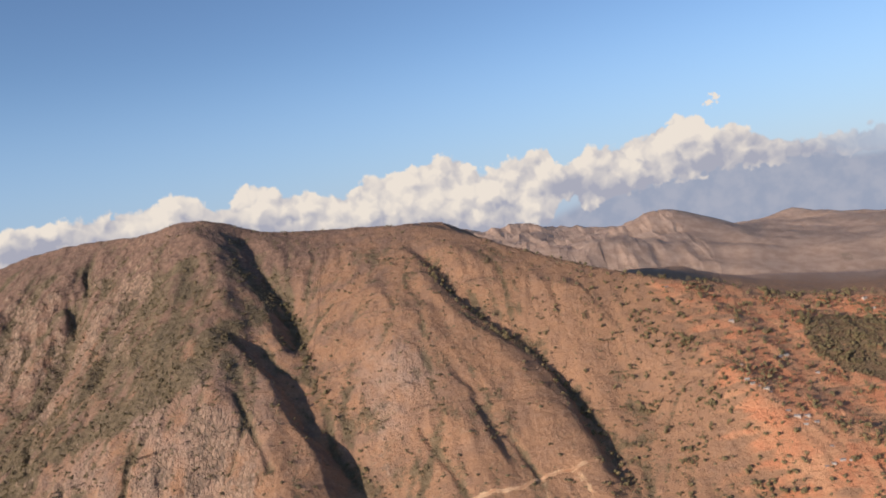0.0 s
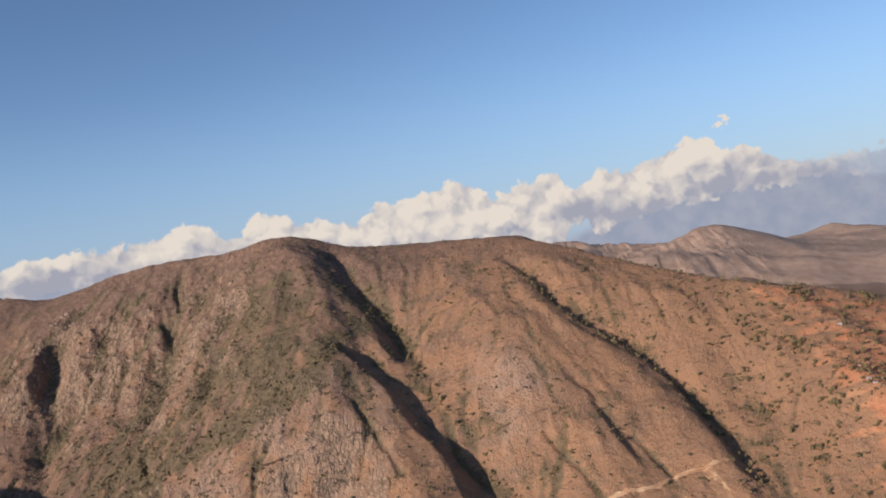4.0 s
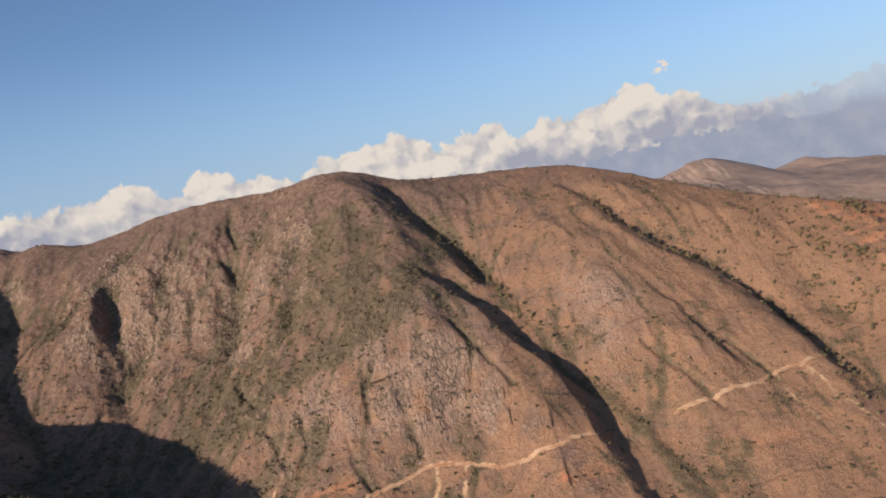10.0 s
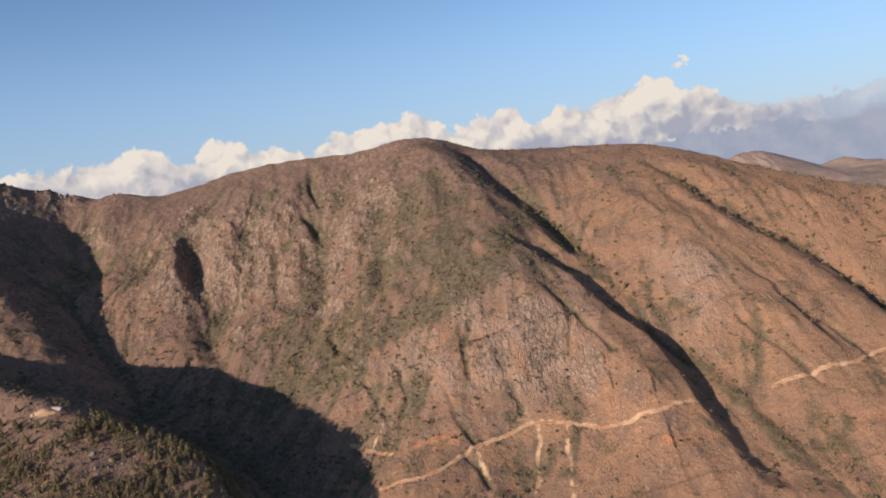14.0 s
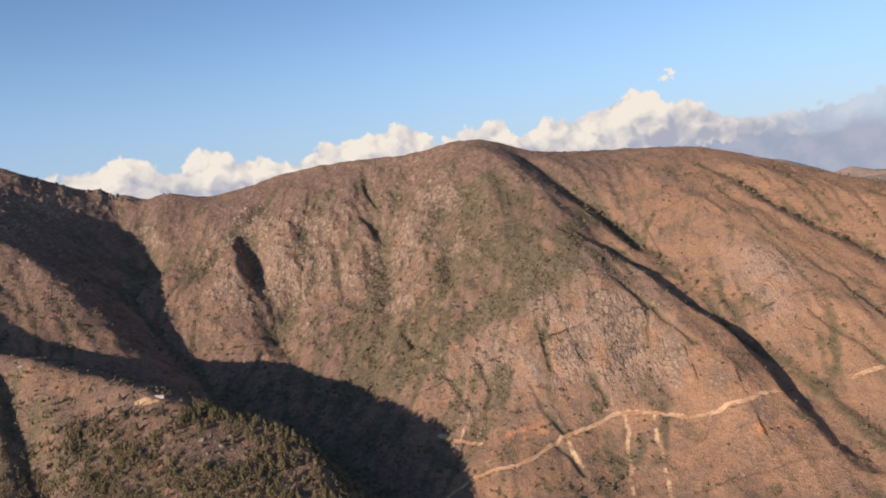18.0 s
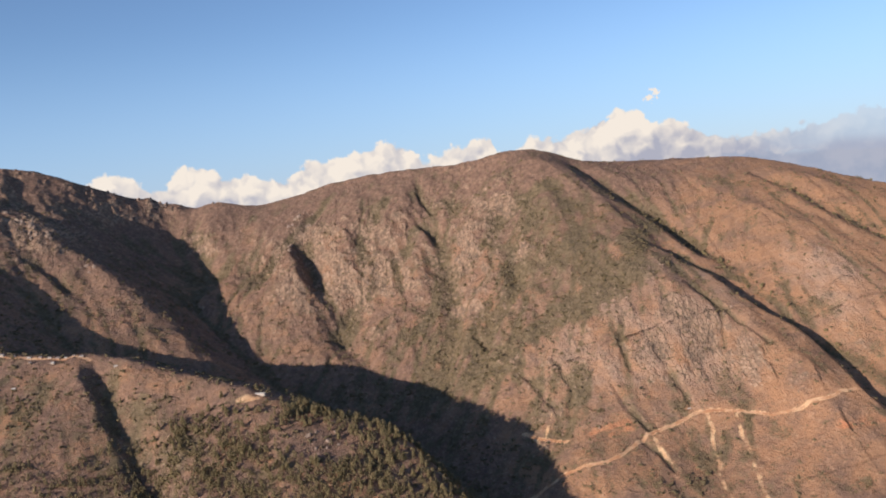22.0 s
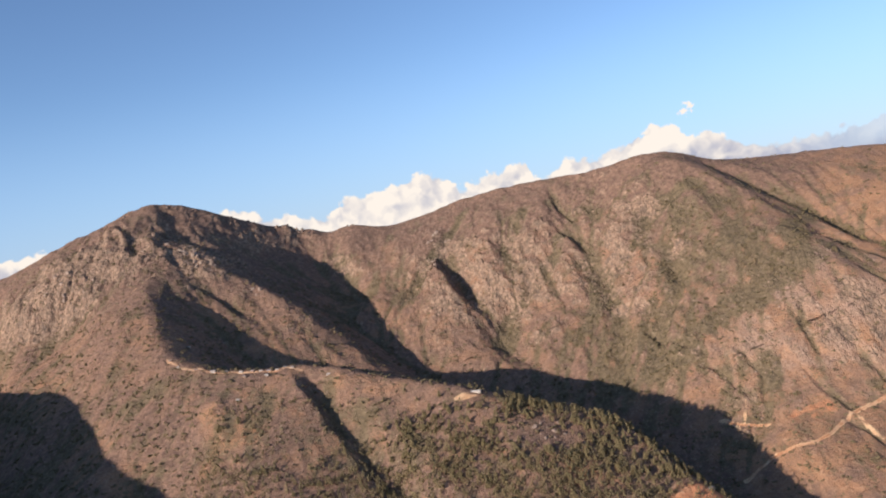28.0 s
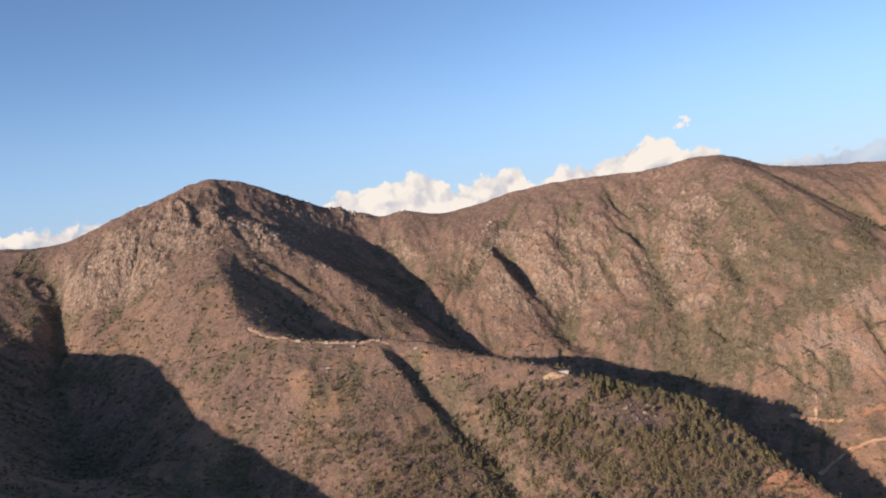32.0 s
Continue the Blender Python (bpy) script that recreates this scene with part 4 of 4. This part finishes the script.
def pine_density(x, y):
    edge_x = -1190 + (y - 750) * 1.4
    d = smooth(x - edge_x, -60, 90) * smooth(x, -640, -720) * (0.95 + 0.8 * fbm(x, y, 60, 3, 200))
    d = d * (1 - smooth(np.hypot((x + 838) / 45, (y - 812) / 26), 1.3, 0.7)) * (0.7 + 0.3 * smooth(x, -980, -860))
    below_crest = smooth((887 - 0.35 * (x + 905)) - y, 12, 70)
    d = d * (below_crest + (1 - below_crest) * smooth(x, -890, -850))
    back_slope = 1 - 0.8 * smooth(y - (887 - 0.35 * (x + 905)), 0, 45)
    d = np.clip(d * back_slope, 0, 1) * (0.22 + 0.42 * smooth(fbm(x, y, 22, 2, 210), -0.3, 0.3))
    d = d * (1 - 0.85 * smooth(np.hypot((x + 690) / 55, (y - 705) / 45), 1.3, 0.7))
    return np.maximum(d, 0.14 * smooth(y, 940, 860) * smooth(fbm(x, y, 70, 3, 220), -0.1, 0.35))


px, py = sow(rnd, 24000, (-1330, -640, 570, 930), pine_density)
# the pines of the crest and the upper slope stand alone; the rest is forest
own = np.argsort(np.abs(py - (830 - 0.25 * (px + 800))) + rnd.uniform(0, 160, len(px)))[:300]
TREES = []
for k, (v, f) in enumerate(PINES):
    tree = new("pine_tree")
    part("trunk", trunk_mesh(np.random.default_rng(k), 10.0), tree)
    part("crown", mesh_of("crown", v, f, PINE), tree, "dark olive-green needles in ragged tiers")
    TREES.append(tagged(tree, "dark green pine on the dry ridge slope", "tree", "pines of the near ridge"))
first = {}
for n, k in enumerate(own):
    kind = n % 4
    s = rnd.uniform(0.6, 1.15)
    place = Matrix.Translation((px[k], py[k], float(ground_at(px[k], py[k])[0]) - 0.15)) @ pose(0, 0, 0, 0, 0, rnd.uniform(0, 360))
    if kind not in first:
        first[kind] = TREES[kind]
        TREES[kind].scale = (s, s, s)
        TREES[kind].matrix_basis = place @ Matrix.Diagonal((s, s, s, 1))
    else:
        copy_thing(TREES[kind], place).scale = (s, s, s)
rest = np.setdiff1d(np.arange(len(px)), own)
scatter("pine_forest", (px[rest], py[rest]), SMALL_PINES, PINE, rnd, rnd.uniform(0.6, 1.15, len(rest)), "dense dark green pine forest on the near ridge", "forest")


def grove(x, y):
    d = 0.85 * smooth(near_line(x, y, [(375, 1208), (376, 1157), (393, 1127), (416, 1116), (428, 1092), (434, 1046), (454, 1031), (468, 1008), (485, 978)]), 13, 4)
    d = np.maximum(d, 0.95 * smooth(near_line(x, y, [(369, 1005), (369, 976), (378, 951), (392, 939), (414, 920), (439, 895), (480, 850)]), 11, 4))
    d = np.maximum(d, 0.9 * smooth(near_line(x, y, [(346, 1080), (316, 1035), (293, 1011), (269, 977), (243, 937), (225, 900)]), 10, 3))
    d = np.maximum(d, 0.8 * smooth(np.hypot((x - 522) / 66, (y - 1092) / 84), 1.1, 0.9))
    d = np.maximum(d, 0.6 * smooth(np.hypot((x - 327) / 14, (y - 930) / 10), 1.3, 0.6))
    d = np.maximum(d, 0.55 * smooth(near_line(x, y, [(310, 1245), (408, 1262), (500, 1262), (600, 1270)]), 12, 4))
    d = np.maximum(d, 0.5 * smooth(np.hypot((x - 20) / 45, (y - 888) / 22), 1.2, 0.6))
    d = np.maximum(d, 0.35 * smooth(near_line(x, y, [(60, 905), (85, 850), (110, 790)]), 14, 4))
    return d


qx, qy = sow(rnd, 5200, (-60, 720, 760, 1300), grove)
scatter("village_grove", (qx, qy), SMALL_PINES, PINE, rnd, rnd.uniform(0.4, 0.85, len(qx)), "dark green trees along the village gully", "trees")


def bush_density(x, y):
    s, r, b = cover_at(scrub, x, y), cover_at(rock, x, y), cover_at(bare, x, y)
    d = 0.22 + 0.3 * smooth(x, -420, -600) + 0.75 * smooth(s, 0.2, 0.75) + 0.25 * smooth(damp_at(x, y), 0.7, 1.1)
    d = d * (0.3 + 0.7 * smooth(fbm(x, y, 35, 3, 300), -0.25, 0.3)) * (1 - 0.5 * smooth(r, 0.6, 1.0)) * (1 - smooth(b, 0.2, 0.5))
    return np.clip(d * (1 - 0.45 * smooth(y, 1150, 1500)), 0, 1)


def damp_at(x, y):
    return bilinear(wet, (x - CX0) / FINE, (y - CY0) / FINE)


bx, by = sow(rnd, 95000, (-1900, 700, 600, 1560), bush_density)
scatter("hillside_shrubs", (bx, by), BUSHES, SHRUB, rnd, 0.8 + 2.2 * rnd.uniform(0, 1, len(bx)) ** 2.2, "low dusty olive shrubs dotted over the slopes", "shrubs")


# loose blocks of rock on the bare and broken ground
def block_density(x, y):
    return np.clip(0.75 * cover_at(slabs, x, y) * smooth(fbm(x, y, 30, 3, 330), -0.2, 0.25) * (1 - smooth(cover_at(bare, x, y), 0.2, 0.5)), 0, 1)


BLOCKS = [(OCTA_V * rnd.uniform(0.55, 1.3, (6, 1)) * (1, 0.75, 0.9), OCTA_F) for _ in range(8)]
kx, ky = sow(rnd, 60000, (-1850, 150, 850, 1700), block_density)
scatter("broken_rock", (kx, ky), BLOCKS, STONE, rnd, 0.5 + 2.4 * rnd.uniform(0, 1, len(kx)) ** 3, "pale weathered blocks of rock strewn over the slopes", "rocks")


def field_density(x, y):
    d = 0.6 * smooth(x, 60, 300) * (0.10 + 0.9 * smooth(fbm(x, y, 55, 3, 310), -0.02, 0.35)) + 0.35 * smooth(near_line(x, y, [(-60, 1360), (-3, 1241), (38, 1179), (88, 1147), (122, 1101), (150, 1000), (165, 912)]), 16, 3)
    hedge = smooth(fbm(x * 0.3, y + 0.7 * ground_at(x, y), 15, 2, 315), 0.12, 0.34) * smooth(x, 170, 300) * smooth(fbm(x, y, 90, 2, 316), -0.25, 0.1)
    d = d + 0.45 * hedge + 0.4 * smooth(near_line(x, y, [(-285, 1350), (-240, 1275), (-224, 1204), (-205, 1135), (-172, 1066), (-130, 970)]), 14, 3)
    return np.clip(d * (1 - smooth(cover_at(bare, x, y), 0.2, 0.5)), 0, 1)


fx, fy = sow(rnd, 21000, (-330, 640, 780, 1420), field_density)
scatter("field_trees", (fx, fy), [clumps(rnd.normal(0, 0.5, (n, 3)) * (1, 1, 0.6) + (0, 0, 1.1), rnd.uniform(0.55, 0.95, n), rnd, 0.9) for n in (6, 7, 8)], PINE, rnd, 0.8 + 2.0 * rnd.uniform(0, 1, len(fx)) ** 1.8, "small round green trees scattered over the fields", "trees")


# round trees of the village, each for itself
ROUND = []
for k in range(3):
    tree = new("village_tree")
    part("trunk", trunk_mesh(np.random.default_rng(20 + k), 4.0), tree)
    v, f = clumps(rnd.normal(0, 0.85, (16, 3)) * (1, 1, 0.75) + (0, 0, 3.6), rnd.uniform(0.6, 1.1, 16), rnd, 0.85)
    part("crown", mesh_of("crown", v, f, PINE), tree, "uneven olive-green leaf clumps")
    ROUND.append(tagged(tree, "small round olive-green tree on the red village fields", "tree", "trees of the village"))
inside_village = np.flatnonzero((fx > 215) & (fx < 500) & (fy > 860) & (fy < 1200))
for n, k in enumerate(rnd.permutation(inside_village)[:130]):
    s = rnd.uniform(0.7, 1.5)
    m = Matrix.Translation((fx[k], fy[k], float(ground_at(fx[k], fy[k])[0]) - 0.1)) @ pose(0, 0, 0, 0, 0, rnd.uniform(0, 360))
    if n < 3:
        ROUND[n].matrix_basis = m @ Matrix.Diagonal((s, s, s, 1))
    else:
        copy_thing(ROUND[n % 3], m).scale = (s, s, s)


# ---- dirt roads ----
def road_mesh(line, seed):
    """A ribbon of dust with ragged edges, lying in its cut."""
    p = np.array(line, float)
    leg = np.concatenate([[0], np.cumsum(np.hypot(*np.diff(p, axis=0).T))])
    at = np.arange(0, leg[-1], 2.5)
    x, y = np.interp(at, leg, p[:, 0]), np.interp(at, leg, p[:, 1])
    for _ in range(6):
        x[1:-1], y[1:-1] = (x[:-2] + 2 * x[1:-1] + x[2:]) / 4, (y[:-2] + 2 * y[1:-1] + y[2:]) / 4
    x, y = x - 3 * fbm(x, y, 25, 2, 77), y - 3 * fbm(x, y, 25, 2, 78)
    tx, ty = np.gradient(x), np.gradient(y)
    n = np.hypot(tx, ty)
    rows = []
    for side in (-1.0, -0.5, 0.0, 0.5, 1.0):
        w = side * (1.5 + 0.9 * lattice_noise(at / 9.0, 0 * at + side * 3, seed))
        rows.append(np.stack([x - ty / n * w, y + tx / n * w], -1))
    rows = np.array(rows)
    z = ground_at(rows[..., 0].ravel(), rows[..., 1].ravel()).reshape(rows.shape[:2]) + 0.22
    v = np.concatenate([rows, z[..., None]], -1)
    low = v.copy()
    low[..., 2] -= 0.9
    count = len(at)
    faces = [(r * count + k, (r + 1) * count + k, (r + 1) * count + k + 1, r * count + k + 1) for r in range(4) for k in range(count - 1)]
    base = 5 * count
    for r in (0, 4):
        faces += [(r * count + k, r * count + k + 1, base + r * count + k + 1, base + r * count + k) for k in range(count - 1)]
    return mesh_of("road", np.concatenate([v.reshape(-1, 3), low.reshape(-1, 3)]), faces, DUST, False)


for n, line in enumerate(ROADS):
    tagged(new("road", road_mesh(line, n)), "pale dusty dirt road cut into the mountainside", "road", kind="structure")


# ---- rock outcrops ----
def outcrop_mesh(seed):
    """A broken, stepped block of rock."""
    bm = bmesh.new()
    bmesh.ops.create_icosphere(bm, subdivisions=2, radius=1.0)
    for v in bm.verts:
        n = noise.noise(v.co * 1.3 + Vector((seed * 7.1, 0, 0))) * 0.5 + noise.noise(v.co * 3.1 + Vector((0, seed * 3.3, 0))) * 0.25
        v.co *= 1.0 + n
        v.co.z = v.co.z * 1.15 + 0.2
        v.co.x = round(v.co.x * 3) / 3 * 0.5 + v.co.x * 0.5
    me = bpy.data.meshes.new("rock_outcrop")
    bm.to_mesh(me)
    bm.free()
    me.materials.append(ROCK)
    return me


OUTCROPS = [outcrop_mesh(k) for k in range(5)]
for cx_, cy_, spread, n, big in ((-1382, 1462, 24, 14, 7.0), (-1352, 1432, 16, 8, 6.0), (-1420, 1480, 30, 8, 5.0), (-1240, 1752, 26, 9, 6.0), (-915, 1612, 26, 10, 6.0), (-935, 1545, 22, 8, 5.0), (-838, 812, 20, 8, 4.0), (-1275, 1385, 22, 6, 4.0), (-1610, 1400, 40, 10, 6.0), (-1222, 1757, 10, 7, 7.0), (-1105, 1750, 14, 6, 5.0), (-1330, 1722, 20, 6, 4.5), (-1560, 1640, 30, 6, 3.5)):
    for k in range(n):
        x, y = cx_ + rnd.normal(0, spread * 0.6), cy_ + rnd.normal(0, spread * 0.5)
        s = big * rnd.uniform(0.25, 0.85)
        ob = tagged(new("rock_outcrop", OUTCROPS[int(rnd.integers(0, 5))]), "pale grey broken rock outcrop on the mountainside", "rock", "outcrops of the mountainside")
        ob.matrix_basis = Matrix.Translation((x, y, float(ground_at(x, y)[0]) - 0.25 * s)) @ pose(0, 0, 0, rnd.uniform(-15, 15), rnd.uniform(-15, 15), rnd.uniform(0, 360)) @ Matrix.Diagonal((s, s * 0.8, s * 0.9, 1))


# ---- houses ----
def box_mesh(name, x0, x1, y0, y1, z0, z1, mat):
    v = [(x, y, z) for z in (z0, z1) for y in (y0, y1) for x in (x0, x1)]
    f = [(0, 2, 3, 1), (4, 5, 7, 6), (0, 1, 5, 4), (2, 6, 7, 3), (0, 4, 6, 2), (1, 3, 7, 5)]
    return mesh_of(name, v, f, mat)


def gable_mesh(length, depth, low, high, mat):
    """Two roof slopes of real thickness that overhang the walls."""
    l, d, t = length / 2 + 0.5, depth / 2 + 0.6, 0.22
    out = [(-d, low), (0, high), (d, low), (d, low - t), (0, high - t * 1.4), (-d, low - t)]
    v = [(x, y, z) for x in (-l, l) for y, z in out]
    f = [tuple(range(5, -1, -1)), tuple(range(6, 12))] + [(k, (k + 1) % 6, 6 + (k + 1) % 6, 6 + k) for k in range(6)]
    return mesh_of("roof", v, f, mat)


def house(length, depth, high, wall, roof, label):
    top = new("house")
    body = box_mesh("wall", -length / 2, length / 2, -depth / 2, depth / 2, -2.5, high, wall)
    part("wall", body, top)
    peak = high + depth * 0.28
    for sx in (-1, 1):
        x = sx * (length / 2 - 0.12)
        part("gable", mesh_of("gable", [(x - 0.1, -depth / 2, high), (x - 0.1, depth / 2, high), (x - 0.1, 0, peak - 0.3), (x + 0.1, -depth / 2, high), (x + 0.1, depth / 2, high), (x + 0.1, 0, peak - 0.3)], [(0, 1, 2), (5, 4, 3), (0, 3, 4, 1), (1, 4, 5, 2), (2, 5, 3, 0)], wall), top)
    part("roof", gable_mesh(length, depth, high - 0.15, peak, roof), top)
    part("door", box_mesh("door", -0.55, 0.55, -depth / 2 - 0.06, -depth / 2 + 0.05, 0, 2.05, WOOD), top)
    for wx in (-length * 0.3, length * 0.3):
        part("window", box_mesh("window", wx - 0.6, wx + 0.6, -depth / 2 - 0.05, -depth / 2 + 0.05, 1.0, 2.2, GLASS), top)
    return tagged(top, label, "house", "village houses")


KINDS = [house(11, 6, 4.6, PLASTER, TILE, "whitewashed village house with a grey tiled gable roof"),
         house(9, 5.5, 3.4, MUD, TILE, "mud-walled farmhouse with a grey tiled gable roof"),
         house(8, 5, 3.0, PLASTER, SHEET, "small white house with a pale sheet roof"),
         house(22, 6, 3.2, PLASTER, SHEET, "long white shed with a pale roof on the ridge")]
used = set()


def stand_house(kind, x, y, turn, first_size=0.6):
    z = float(np.min(ground_at([x - 3, x + 3, x, x], [y, y, y - 3, y + 3]))) + 0.6
    m = Matrix.Translation((x, y, z)) @ pose(0, 0, 0, 0, 0, turn)
    if kind in used:
        s = rnd.uniform(0.4, 0.65)
        copy_thing(KINDS[kind], m).scale = (s, s, s)
    else:
        used.add(kind)
        KINDS[kind].matrix_basis = m @ Matrix.Diagonal((first_size, first_size, first_size, 1))


VILLAGE = [(369, 1138), (393, 1061), (409, 1068), (400, 1064), (343, 1035), (338, 990), (342, 984), (347, 981), (334, 996), (351, 976), (364, 938), (373, 933), (381, 930), (368, 929), (359, 943), (377, 939), (384, 899), (385, 880), (393, 881), (368, 878), (376, 879), (401, 884), (594, 1228), (588, 1187), (460, 1243), (430, 1030), (306, 1219)]
for n, (x, y) in enumerate(VILLAGE):
    stand_house((0, 1, 0, 2, 1)[n % 5], x + rnd.uniform(-2, 2), y + rnd.uniform(-2, 2), rnd.choice([-20, 5, 15, 80, -5]) + rnd.uniform(-8, 8))
RIDGE = [(-1338, 1072), (-1322, 1047), (-1292, 1029), (-1266, 1018), (-1243, 1010), (-1224, 1002), (-1207, 998), (-1194, 995), (-1181, 992), (-1170, 989), (-1160, 986), (-1150, 983), (-1215, 985), (-1183, 976), (-1390, 1165), (-1332, 1150), (-1602, 1175), (-1218, 930), (-704, 762), (-680, 742), (-666, 728), (-1100, 958)]
for n, (x, y) in enumerate(RIDGE):
    stand_house((1, 2, 1, 0)[n % 4], x + rnd.uniform(-2, 2), y + rnd.uniform(-2, 2), rnd.uniform(-40, 0))
stand_house(3, -912, 887, -18)
# a small works hut beside each cut of the road
stand_house(2, -373, 934, 10)
stand_house(1, -560, 946, 30)
